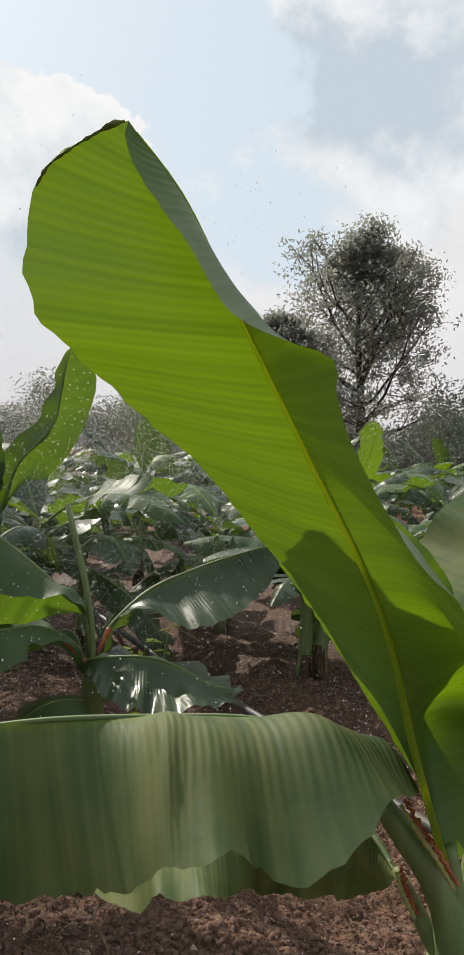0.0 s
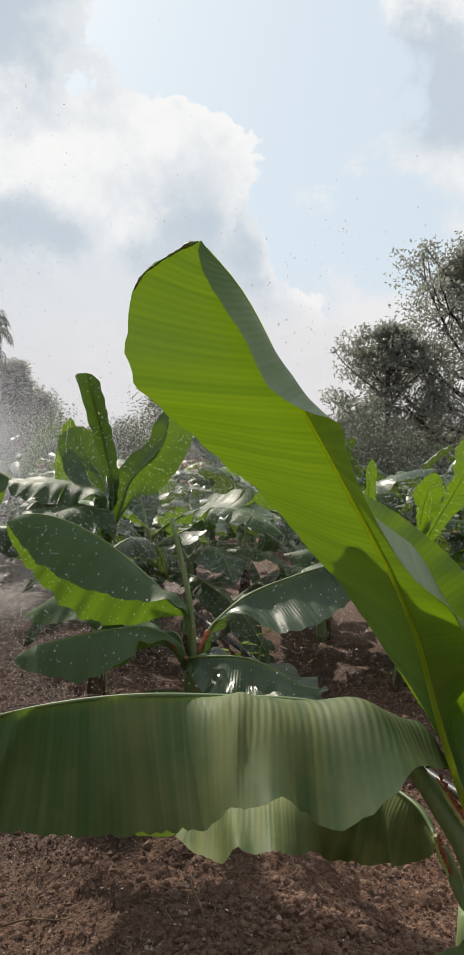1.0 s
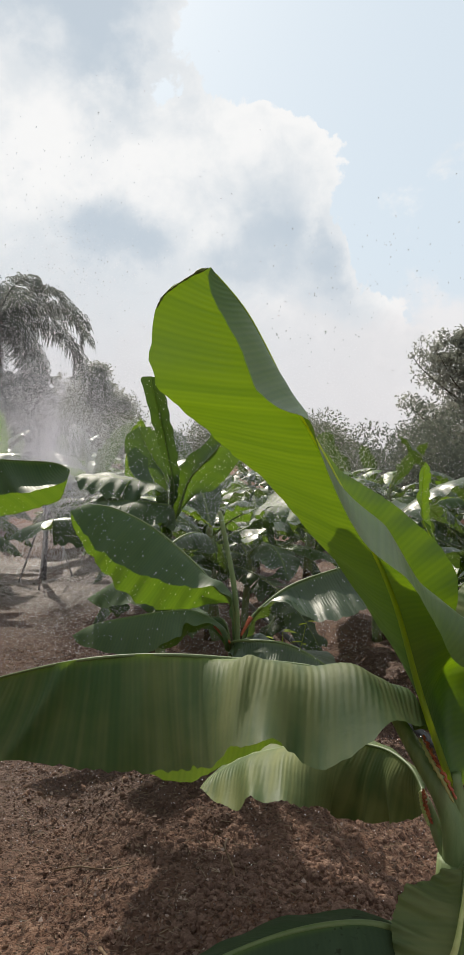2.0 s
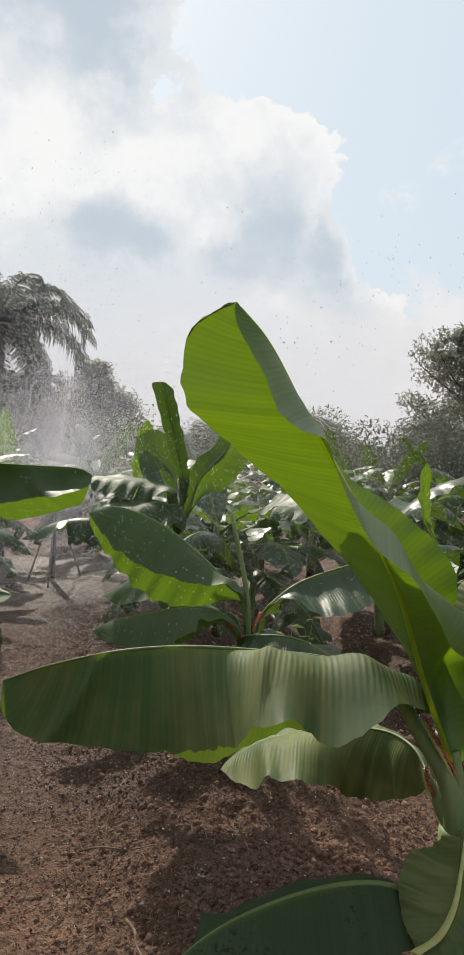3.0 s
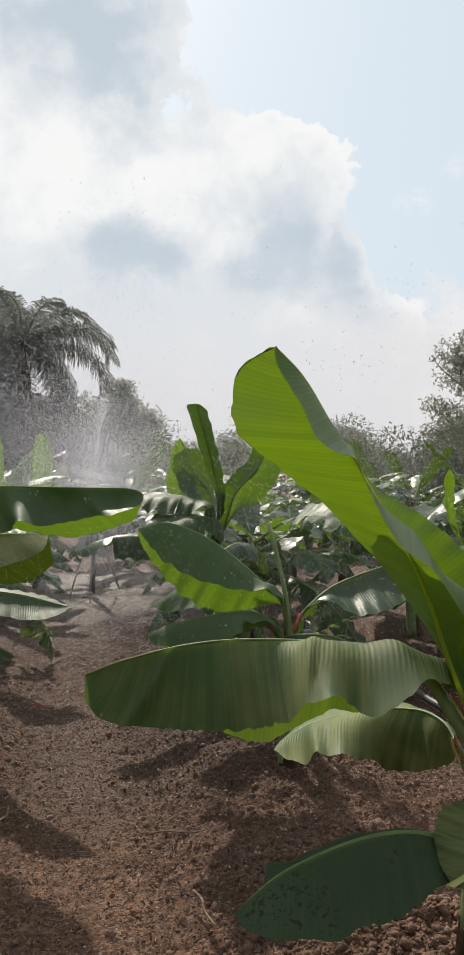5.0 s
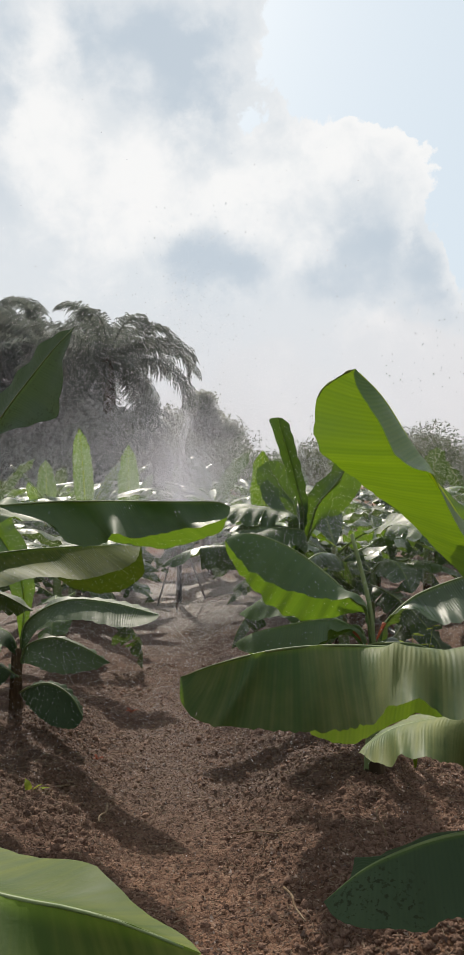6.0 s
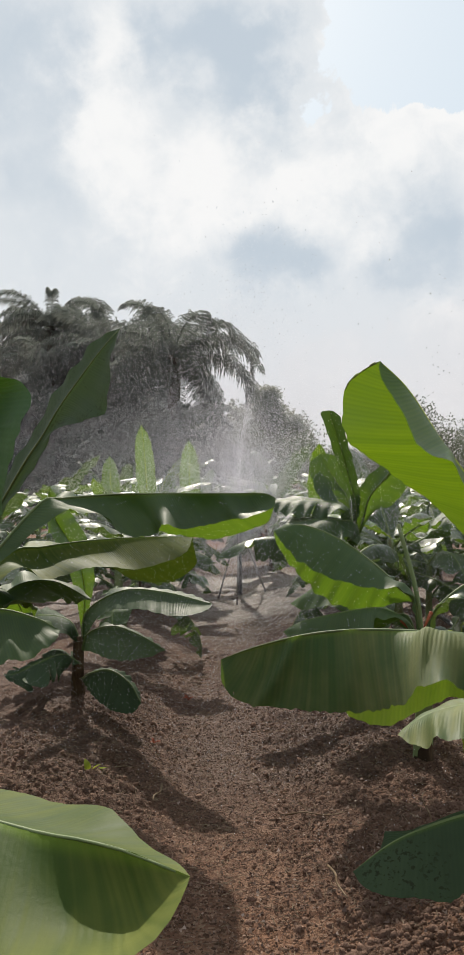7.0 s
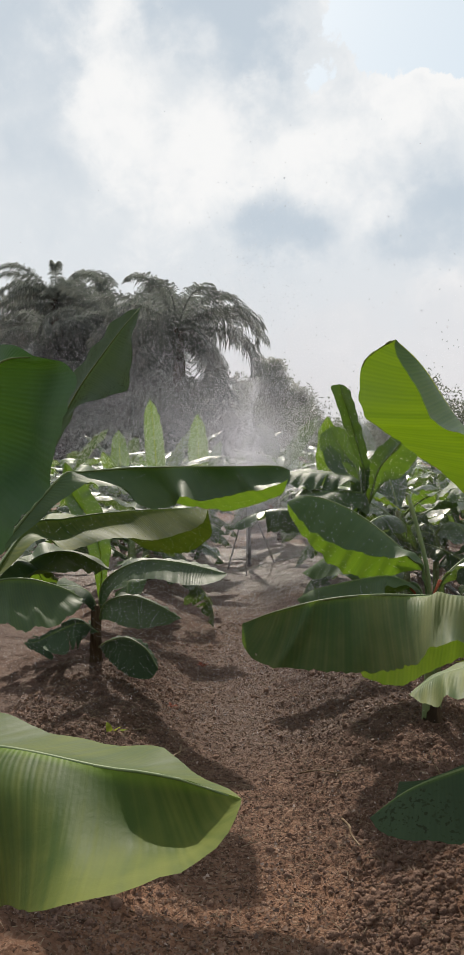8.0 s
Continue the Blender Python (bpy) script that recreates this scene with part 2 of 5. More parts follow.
def rib_material(name, dull, fresh, glow, amount):
    m, t = material(name)
    spot = node(t, "ShaderNodeTexCoord").outputs["Object"]
    colour = mix(t, ramp(t, fbm(t, spot, 14.0, 4.0), 0.35, 0.65), dull, fresh)
    skin = principled(t, colour, 0.5)
    lit = node(t, "ShaderNodeBsdfTranslucent")
    lit.inputs["Color"].default_value = (*glow, 1)
    both = node(t, "ShaderNodeMixShader")
    both.inputs[0].default_value = amount
    t.links.new(skin.outputs[0], both.inputs[1])
    t.links.new(lit.outputs[0], both.inputs[2])
    finish(t, both.outputs[0])
    return m


RIB = rib_material("midrib", (0.10, 0.15, 0.05), (0.15, 0.20, 0.07), (0.25, 0.32, 0.06), 0.2)
RIB_YOUNG = rib_material("young_midrib", (0.085, 0.14, 0.028), (0.12, 0.18, 0.042), (0.76, 0.86, 0.07), 0.56)
WITHERED = plain("withered_margin", ((0.10, 0.13, 0.04), (0.16, 0.22, 0.07), (0.09, 0.075, 0.04)), 0.7, 60.0, 0.5)
RED_EDGE = plain("red_sheath_edge", ((0.35, 0.06, 0.03), (0.42, 0.14, 0.05), (0.30, 0.04, 0.02)), 0.5, 60.0, 0.3)
YELLOW_EDGE = plain("pale_sheath_rim", ((0.32, 0.36, 0.11), (0.40, 0.42, 0.16), (0.34, 0.31, 0.11)), 0.5, 50.0, 0.3)
BARK = plain("bark", ((0.06, 0.05, 0.042), (0.13, 0.11, 0.09), (0.04, 0.035, 0.03)), 0.9, 3.0, 0.8, (1, 1, 0.4), distance=0.05)
PIPE = plain("black_pipe", ((0.03, 0.032, 0.035), (0.06, 0.062, 0.066), (0.10, 0.085, 0.07)), 0.55, 8.0, 0.1)
STEEL = plain("galvanised_steel", ((0.30, 0.30, 0.30), (0.42, 0.41, 0.40), (0.14, 0.10, 0.08)), 0.45, 20.0, 0.2, metallic=0.7)
TWIG = plain("dry_twig", ((0.17, 0.12, 0.08), (0.30, 0.23, 0.16), (0.12, 0.08, 0.05)), 0.85, 40.0, 0.5)


def foliage_material(name, dark, bright, glow, amount=0.3):
    m, t = material(name)
    isle = node(t, "ShaderNodeNewGeometry").outputs["Random Per Island"]
    spot = node(t, "ShaderNodeTexCoord").outputs["Object"]
    colour = mix(t, isle, dark, bright)
    colour = mix(t, ramp(t, fbm(t, spot, 0.35, 3.0), 0.4, 0.65), colour, dark)
    skin = principled(t, colour, 0.8)
    skin.inputs["Specular IOR Level"].default_value = 0.12
    lit = node(t, "ShaderNodeBsdfTranslucent")
    lit.inputs["Color"].default_value = (*glow, 1)
    both = node(t, "ShaderNodeMixShader")
    both.inputs[0].default_value = amount
    t.links.new(skin.outputs[0], both.inputs[1])
    t.links.new(lit.outputs[0], both.inputs[2])
    finish(t, both.outputs[0])
    return m


# Haze is put into the tree leaf colours: paler and greyer than real foliage.
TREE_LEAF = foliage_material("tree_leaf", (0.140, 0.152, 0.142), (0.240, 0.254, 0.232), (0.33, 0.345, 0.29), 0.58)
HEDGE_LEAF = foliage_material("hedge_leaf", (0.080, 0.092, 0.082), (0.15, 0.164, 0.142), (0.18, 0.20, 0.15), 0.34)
# Far woods and palms likewise carry haze and mist in their greyed leaf colours.
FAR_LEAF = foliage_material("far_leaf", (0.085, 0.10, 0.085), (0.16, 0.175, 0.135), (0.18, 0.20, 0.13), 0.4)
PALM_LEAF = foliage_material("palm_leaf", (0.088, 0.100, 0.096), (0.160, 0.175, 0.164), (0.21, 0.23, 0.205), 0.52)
WEED = foliage_material("weed", (0.14, 0.22, 0.03), (0.28, 0.36, 0.05), (0.48, 0.56, 0.05), 0.5)
RED_WEED = foliage_material("red_weed", (0.20, 0.05, 0.035), (0.30, 0.10, 0.06), (0.30, 0.08, 0.04), 0.3)

SPRINKLER = Vector((-4.0, 7.95, -0.05))


def dug(t, place, colour):
    """Soil is darker and moister on the dug flanks of the beds than on the trodden path and the dry crowns."""
    run = node(t, "ShaderNodeVectorMath", operation="DOT_PRODUCT")
    t.links.new(place, run.inputs[0])
    run.inputs[1].default_value = (0.882, 0.471, 0.0)
    away = op(t, "ABSOLUTE", op(t, "ADD", run.outputs["Value"], op(t, "MULTIPLY_ADD", fbm(t, place, 2.2, 4.0), 0.8, -0.25)))
    moist = op(t, "MULTIPLY", ramp(t, away, 0.30, 0.55, 0.0, 0.30), ramp(t, away, 0.90, 1.25, 1.0, 0.0))
    return mix(t, moist, colour, (0.066, 0.043, 0.035))


def soil_material():
    m, t = material("soil")
    place = node(t, "ShaderNodeTexCoord").outputs["Object"]
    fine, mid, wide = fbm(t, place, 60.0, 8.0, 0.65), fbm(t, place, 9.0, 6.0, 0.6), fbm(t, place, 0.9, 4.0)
    colour = mix(t, ramp(t, mid, 0.35, 0.68), (0.142, 0.080, 0.055), (0.275, 0.158, 0.106))
    colour = mix(t, ramp(t, wide, 0.42, 0.62), colour, (0.275, 0.150, 0.096))
    colour = mix(t, ramp(t, fine, 0.52, 0.72, 0.0, 0.7), colour, (0.22, 0.145, 0.105))
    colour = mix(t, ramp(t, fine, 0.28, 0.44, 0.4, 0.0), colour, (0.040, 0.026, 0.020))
    far = node(t, "ShaderNodeVectorMath", operation="DISTANCE")
    t.links.new(place, far.inputs[0])
    far.inputs[1].default_value = SPRINKLER
    wet = op(t, "MULTIPLY", ramp(t, far.outputs["Value"], 0.5, 3.2, 1.0, 0.0), ramp(t, wide, 0.3, 0.6, 0.5, 1.0))
    colour = mix(t, op(t, "MULTIPLY", wet, 0.6), colour, (0.045, 0.032, 0.028))
    cell = node(t, "ShaderNodeTexVoronoi", Scale=85.0, Randomness=1.0)
    shift = node(t, "ShaderNodeVectorMath", operation="MULTIPLY_ADD")
    warp = node(t, "ShaderNodeTexNoise", Scale=30.0, Detail=3.0)
    t.links.new(place, warp.inputs["Vector"])
    t.links.new(warp.outputs["Color"], shift.inputs[0])
    shift.inputs[1].default_value = (0.02, 0.02, 0.02)
    t.links.new(place, shift.inputs[2])
    t.links.new(shift.outputs[0], cell.inputs["Vector"])
    crumb = op(t, "SUBTRACT", 1.0, cell.outputs["Distance"])
    pick = node(t, "ShaderNodeSeparateXYZ")
    t.links.new(cell.outputs["Color"], pick.inputs[0])
    colour = mix(t, ramp(t, pick.outputs[0], 0.70, 1.0, 0.0, 0.55), colour, (0.36, 0.25, 0.185))
    colour = mix(t, ramp(t, pick.outputs[0], 0.0, 0.35, 0.75, 0.0), colour, (0.040, 0.025, 0.019))
    damp = op(t, "MULTIPLY", ramp(t, far.outputs["Value"], 5.6, 7.7, 1.0, 0.0), ramp(t, wide, 0.35, 0.6, 0.55, 0.95))
    colour = mix(t, op(t, "MULTIPLY", damp, 0.75), colour, (0.066, 0.043, 0.038))
    colour = dug(t, place, colour)
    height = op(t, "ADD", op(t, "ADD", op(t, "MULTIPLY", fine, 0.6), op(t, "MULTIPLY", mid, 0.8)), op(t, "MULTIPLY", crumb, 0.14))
    height = op(t, "MULTIPLY_ADD", fbm(t, place, 170.0, 4.0, 0.6), 0.30, height)
    n = principled(t, colour, op(t, "SUBTRACT", op(t, "MULTIPLY_ADD", wet, -0.50, 0.95), op(t, "MULTIPLY", damp, 0.22)), height, 1.0, 0.03)
    t.links.new(op(t, "MULTIPLY_ADD", op(t, "ADD", wet, damp), 0.16, 0.06), n.inputs["Specular IOR Level"])
    finish(t, n.outputs[0])
    return m


SOIL = soil_material()


def clod_material():
    m, t = material("clod")
    place = node(t, "ShaderNodeTexCoord").outputs["Object"]
    isle = node(t, "ShaderNodeNewGeometry").outputs["Random Per Island"]
    grain = fbm(t, place, 55.0, 7.0, 0.65)
    colour = mix(t, ramp(t, grain, 0.34, 0.68), (0.140, 0.088, 0.066), (0.285, 0.182, 0.136))
    colour = mix(t, op(t, "MULTIPLY", isle, 0.45), colour, (0.19, 0.112, 0.082))
    n = principled(t, dug(t, place, colour), 0.92, op(t, "ADD", grain, fbm(t, place, 160.0, 4.0)), 0.9, 0.008)
    n.inputs["Specular IOR Level"].default_value = 0.10
    finish(t, n.outputs[0])
    return m


CLOD = clod_material()


def crumb_material():
    """Loose grains, each of its own tone, with a moist gloss and some painted glints."""
    m, t = material("crumb")
    isle = node(t, "ShaderNodeNewGeometry").outputs["Random Per Island"]
    colour = mix(t, ramp(t, isle, 0.0, 0.8), (0.090, 0.052, 0.037), (0.285, 0.172, 0.118))
    colour = dug(t, node(t, "ShaderNodeTexCoord").outputs["Object"], colour)
    # wet sparkle put into the colour: about one grain in ten turns pale
    colour = mix(t, ramp(t, isle, 0.88, 1.0), colour, (0.40, 0.31, 0.26))
    n = principled(t, colour, 0.5)
    n.inputs["Specular IOR Level"].default_value = 0.35
    finish(t, n.outputs[0])
    return m


CRUMB = crumb_material()
STRAW = plain("straw", ((0.18, 0.13, 0.09), (0.34, 0.27, 0.19), (0.12, 0.08, 0.06)), 0.85, 30.0, 0.3)


def water_material():
    m, t = material("water_drop")
    g = node(t, "ShaderNodeBsdfPrincipled", Roughness=0.02, IOR=1.33)
    g.inputs["Base Color"].default_value = (1, 1, 1, 1)
    g.inputs["Transmission Weight"].default_value = 1.0
    finish(t, g.outputs[0])
    return m


def mist_material():
    m, t = material("fine_spray")
    a, b = node(t, "ShaderNodeBsdfDiffuse"), node(t, "ShaderNodeBsdfTranslucent")
    a.inputs["Color"].default_value = (0.90, 0.89, 0.92, 1)
    b.inputs["Color"].default_value = (0.95, 0.94, 0.97, 1)
    both = node(t, "ShaderNodeMixShader")
    both.inputs[0].default_value = 0.6
    t.links.new(a.outputs[0], both.inputs[1])
    t.links.new(b.outputs[0], both.inputs[2])
    finish(t, both.outputs[0])
    return m


WATER, MIST = water_material(), mist_material()


# ---- mesh helpers ----
def mesh_object(name, verts, faces, mat, parent=None, label="", uvs=None, smooth=True):
    me = bpy.data.meshes.new(name)
    me.from_pydata([tuple(v) for v in verts], [], [tuple(f) for f in faces])
    if uvs is not None:
        layer = me.uv_layers.new(name="uv")
        index = np.empty(len(me.loops), dtype=np.int32)
        me.loops.foreach_get("vertex_index", index)
        layer.data.foreach_set("uv", np.asarray(uvs, dtype=np.float32)[index].ravel())
    me.polygons.foreach_set("use_smooth", np.full(len(me.polygons), smooth))
    me.materials.append(mat)
    me.update()
    ob = new(name, me)
    if parent is not None:
        ob.parent = parent
    if label:
        tagged(ob, label)
    return ob


def joined(name, verts, faces, mat, smooth=False):
    """One mesh of many alike pieces: verts (n, k, 3), faces of the first piece."""
    n, k, _ = verts.shape
    f = np.asarray(faces)
    allf = (f[None] + (np.arange(n) * k)[:, None, None]).reshape(-1, f.shape[1])
    me = bpy.data.meshes.new(name)
    me.vertices.add(n * k)
    me.vertices.foreach_set("co", verts.astype(np.float32).ravel())
    me.loops.add(allf.size)
    me.loops.foreach_set("vertex_index", allf.astype(np.int32).ravel())
    me.polygons.add(len(allf))
    me.polygons.foreach_set("loop_start", np.arange(0, allf.size, f.shape[1], dtype=np.int32))
    me.polygons.foreach_set("use_smooth", np.full(len(allf), smooth))
    me.update(calc_edges=True)
    me.validate()
    me.materials.append(mat)
    return new(name, me)


def spline(points, n):
    """n places at even steps along a smooth curve through the points."""
    p = np.array(points, float)
    p = np.vstack([2 * p[0] - p[1], p, 2 * p[-1] - p[-2]])
    fine = []
    for a, b, c, d in zip(p[:-3], p[1:-2], p[2:-1], p[3:]):
        s = np.linspace(0, 1, 12, endpoint=False)[:, None]
        fine.append(0.5 * (2 * b + (c - a) * s + (2 * a - 5 * b + 4 * c - d) * s**2 + (3 * b - a - 3 * c + d) * s**3))
    fine = np.vstack([*fine, p[-2:-1]])
    run = np.r_[0, np.cumsum(np.linalg.norm(np.diff(fine, axis=0), axis=1))]
    want = np.linspace(0, run[-1], n)
    return np.stack([np.interp(want, run, fine[:, k]) for k in range(3)], 1), run[-1]


def tube(points, radii, sides=8, flat=1.0):
    """Verts and faces of a tapering tube along the points."""
    p = np.asarray(points, float)
    tang = np.gradient(p, axis=0)
    tang /= np.linalg.norm(tang, axis=1)[:, None] + 1e-9
    ref = np.array([0.0, 0.0, 1.0]) if abs(tang[:, 2]).mean() < 0.8 else np.array([1.0, 0.0, 0.0])
    side = np.cross(tang, ref)
    side /= np.linalg.norm(side, axis=1)[:, None] + 1e-9
    up = np.cross(side, tang)
    ang = np.linspace(0, 2 * np.pi, sides, endpoint=False)
    r = np.asarray(radii, float)[:, None, None]
    ring = p[:, None] + r * (np.cos(ang)[None, :, None] * side[:, None] + flat * np.sin(ang)[None, :, None] * up[:, None])
    n = len(p)
    faces = [(i * sides + j, i * sides + (j + 1) % sides, (i + 1) * sides + (j + 1) % sides, (i + 1) * sides + j) for i in range(n - 1) for j in range(sides)]
    faces += [tuple(range(sides - 1, -1, -1)), tuple((n - 1) * sides + j for j in range(sides))]
    return ring.reshape(-1, 3), faces


def loft(mid, left, right, bulge, ripple, rows, across, seed, tears=0, ragged=0.0, wave=0.0, gap=0.0, crest=None):
    """The two half blades of a leaf between its midrib and its margins."""
    rng = np.random.default_rng(seed)
    m, length = spline(mid, rows)
    tang = np.gradient(m, axis=0)
    tang /= np.linalg.norm(tang, axis=1)[:, None] + 1e-9
    u = np.linspace(0, 1, rows)
    verts, faces, uvs = [], [], []
    for sign, margin, curve in ((-1, left, bulge[0]), (1, right, bulge[1])):
        e, _ = spline([mid[0], *margin, mid[-1]], rows)
        out = e - m
        nor = np.cross(tang, out) * -sign
        nor /= np.linalg.norm(nor, axis=1)[:, None] + 1e-9
        if isinstance(wave, tuple):
            folds = wave[0] * np.cos(2 * np.pi * wave[1] * (u - wave[2])) * (1 - 0.5 * u) * np.sin(np.pi * u) ** 0.4 * (1.0 if sign < 0 else 0.3)
            creases = wave[3] if len(wave) > 3 and sign < 0 else ()
            folds = folds + 0.18 * wave[0] * np.sin(2 * np.pi * 9.3 * u + 1.0) * np.sin(np.pi * u)
        else:
            creases = ()
            folds = sum(a * np.sin(2 * np.pi * f * u + ph) for a, f, ph in zip((1, 0.6), rng.uniform(2.2, 5.5, 2), rng.uniform(0, 6, 2))) * wave * np.sin(np.pi * u) ** 0.5
        fringe = sum(a * np.sin(2 * np.pi * f * u + ph) for a, f, ph in zip((1, 0.7, 0.5), rng.uniform(3, 13, 3), rng.uniform(0, 6, 3)))
        fringe = fringe * ripple * np.sin(np.pi * u) ** 0.4
        nick = 1 + rng.normal(0, 0.012, rows)
        curve = np.interp(u, *np.array(curve, float).T) if isinstance(curve, tuple) else np.full(rows, float(curve))
        cuts = sorted(rng.choice(np.arange(4, rows - 3), min(tears, rows // 4), replace=False).tolist()) if tears else []
        edges = [0, *cuts, rows - 1]
        for a, b in zip(edges[:-1], edges[1:]):
            turn = rng.normal(0, ragged) if tears else 0.0
            start = sum(len(v) for v in verts)
            for j in range(across + 1):
                v = j / across
                lift = (curve * (np.sin(np.pi * v) * 0.6 + 0.15 * np.sin(2 * np.pi * v)))[:, None]
                place = m + out * v + nor * (np.linalg.norm(out, axis=1)[:, None] * (lift + turn * v * v)) + nor * (fringe * v**1.5 + folds * math.sin(0.5 * math.pi * v) * (1 - 0.35 * v))[:, None]
                for at, slant, thick, rise in creases:
                    place = place + nor * (rise * math.sin(math.pi * min(1.0, 0.08 + 0.8 * v)) * np.exp(-(((u - at - slant * v) / thick) ** 2)))[:, None]
                if crest and sign > 0:
                    place = place + np.outer(math.sin(math.pi * v) * np.exp(-(((u - crest[0]) / crest[1]) ** 2)), crest[2])
                if j == 0 and gap:
                    place = m + out / (np.linalg.norm(out, axis=1)[:, None] + 1e-9) * (gap * np.linspace(1, 0.1, rows) ** 0.8)[:, None]
                if j == across:
                    place = m + (place - m) * nick[:, None]
                if tears:
                    shrink = np.clip(np.minimum(np.arange(rows) - a, b - np.arange(rows)) / 1.5, 0, 1)
                    place = place - out * (v * (1 - shrink) * 0.10)[:, None] * (v > 0.7)
                verts.append(place[a : b + 1])
                uvs.append(np.stack([u[a : b + 1] * length, np.full(b + 1 - a, sign * v)], 1))
            n = b + 1 - a
            for j in range(across):
                for i in range(n - 1):
                    q = (start + j * n + i, start + j * n + i + 1, start + (j + 1) * n + i + 1, start + (j + 1) * n + i)
                    faces.append(q if sign > 0 else q[::-1])
    return np.vstack(verts), faces, np.vstack(uvs), m, length


LEAF_COUNT = [0]


def leaf(plant, mid, left, right, bulge=(0.1, 0.1), ripple=0.006, rib=0.009, mat=None, rows=72, across=10, tears=0, ragged=0.0, wave=0.0, gap=0.0, crest=None):
    LEAF_COUNT[0] += 1
    v, f, uv, m, length = loft(mid, left, right, bulge, ripple, rows, across, LEAF_COUNT[0], tears, ragged, wave, gap, crest)
    blade = mesh_object("leaf", v, f, mat or LEAF, plant, "", uv)
    r = rib * np.linspace(1.0, 0.12, len(m)) ** 0.8
    tv, tf = tube(m[::2] - np.array([0, 0, 0.2 * rib]), r[::2], 6, 0.85)
    mesh_object("midrib", tv, tf, RIB_YOUNG if mat is LEAF_YOUNG else RIB, blade)
    return blade


def plant_at(label, group="banana rows", name="banana_plant"):
    return tagged(new(name), label, "banana plant", group)


def stem(plant, foot, top, r0=0.06, r1=0.035, rng_seed=1, mat=None):
    """Pseudostem of overlapping sheaths, with a dry collar at its foot."""
    rng = np.random.default_rng(rng_seed)
    foot, top = np.array(foot, float), np.array(top, float)
    n = 14
    s = np.linspace(0, 1, n)
    p = foot + (top - foot) * s[:, None] + np.stack([0.008 * np.sin(5 * s + rng_seed), 0.008 * np.cos(4 * s), 0 * s], 1)
    v, f = tube(p, r0 + (r1 - r0) * s**0.8 + rng.normal(0, 0.0015, n), 14)
    mesh_object("pseudostem", v, f, mat or STEM, plant)
    for k in range(3):
        a = rng.uniform(0, 2 * np.pi)
        h0, h1 = 0.0, rng.uniform(0.18, 0.4)
        ss = np.linspace(h0, h1, 6)
        off = np.array([math.cos(a), math.sin(a), 0]) * 0.012
        v, f = tube(foot + (top - foot) * ss[:, None] + off, (r0 + (r1 - r0) * ss) * np.linspace(1.02, 0.75, 6), 10)
        mesh_object("dry_sheath", v, f, STEM_OLD, plant)


def grown_leaf(plant, top, azimuth, rise, length, width, droop, hang, mat, seed, tears=0, rows=26, across=5, twist=0.0):
    """A leaf that leaves the stem at an azimuth and a rise in degrees, bows over by droop and hangs its halves."""
    rng = np.random.default_rng(seed)
    az = radians(azimuth)
    steps = 9
    stalk = 0.18 * length
    place, pts, angs = np.array(top, float), [np.array(top, float)], [radians(rise)]
    for i in range(steps):
        ang = radians(rise - droop * ((i + 1) / steps) ** 1.4)
        place = place + (length + stalk) / steps * np.array([math.cos(az) * math.cos(ang), math.sin(az) * math.cos(ang), math.sin(ang)])
        pts.append(place.copy())
        angs.append(ang)
    sidev = np.array([-math.sin(az), math.cos(az), 0.0])
    left, right = [], []
    for i in range(1, steps + 1):
        s = i / steps
        w = 0.5 * width * max(0.02, (math.sin(math.pi * min(1, (s - 0.08) / 0.94)) ** 0.55 if s > 0.1 else 0.04))
        upv = np.array([-math.cos(az) * math.sin(angs[i]), -math.sin(az) * math.sin(angs[i]), math.cos(angs[i])])
        for store, sg in ((left, 1), (right, -1)):
            h = radians(hang + twist * sg + rng.normal(0, 5))
            store.append(pts[i] + w * (sg * sidev * math.cos(h) - upv * math.sin(h)))
    return leaf(plant, pts, left[:-1], right[:-1], (0.12, 0.12), 0.012 * length, 0.010 * length + 0.002, mat, rows, across, tears, 0.36 if tears else 0.0)


def grown_plant(label, seed, height=0.75, count=8, size=1.0, group="banana rows"):
    rng = np.random.default_rng(seed)
    plant = plant_at(label, group)
    stem(plant, (0, 0, -0.02), (0.01, 0.0, height), 0.055 * size, 0.034 * size, seed)
    az = rng.uniform(0, 360)
    for i in range(count):
        age = i / (count - 1)
        az += 137.5 + rng.normal(0, 14)
        grown_leaf(plant, (0.01, 0, height * (1.0 - 0.35 * (1 - age))), az, 15 + 36 * age + rng.normal(0, 7), size * rng.uniform(0.8, 1.1) * (1 - 0.35 * (age > 0.9)),
                   size * rng.uniform(0.30, 0.38), 84 - 26 * age + rng.normal(0, 12), rng.uniform(18, 50) * (1 - 0.5 * age),
                   (LEAF_WET, LEAF_WET, LEAF, LEAF_WET)[i % 4] if age < 0.95 or seed % 2 else LEAF_YOUNG, seed * 50 + i, tears=int(rng.integers(9, 20)) if age < 0.85 else 0, rows=44, across=3)
    return plant


# ---- ground ----
ROW = Vector((-0.471, 0.882, 0.0))
ACROSS = Vector((0.882, 0.471, 0.0))


def swell(x, y):
    """Height of the tilled ground: low beds along the plant rows, trodden path between them."""
    off = x * ACROSS.x + y * ACROSS.y
    bed = np.clip(0.55 + 0.75 * np.cos((off - 0.92) * 2 * np.pi / 1.98), 0.0, 1.15)
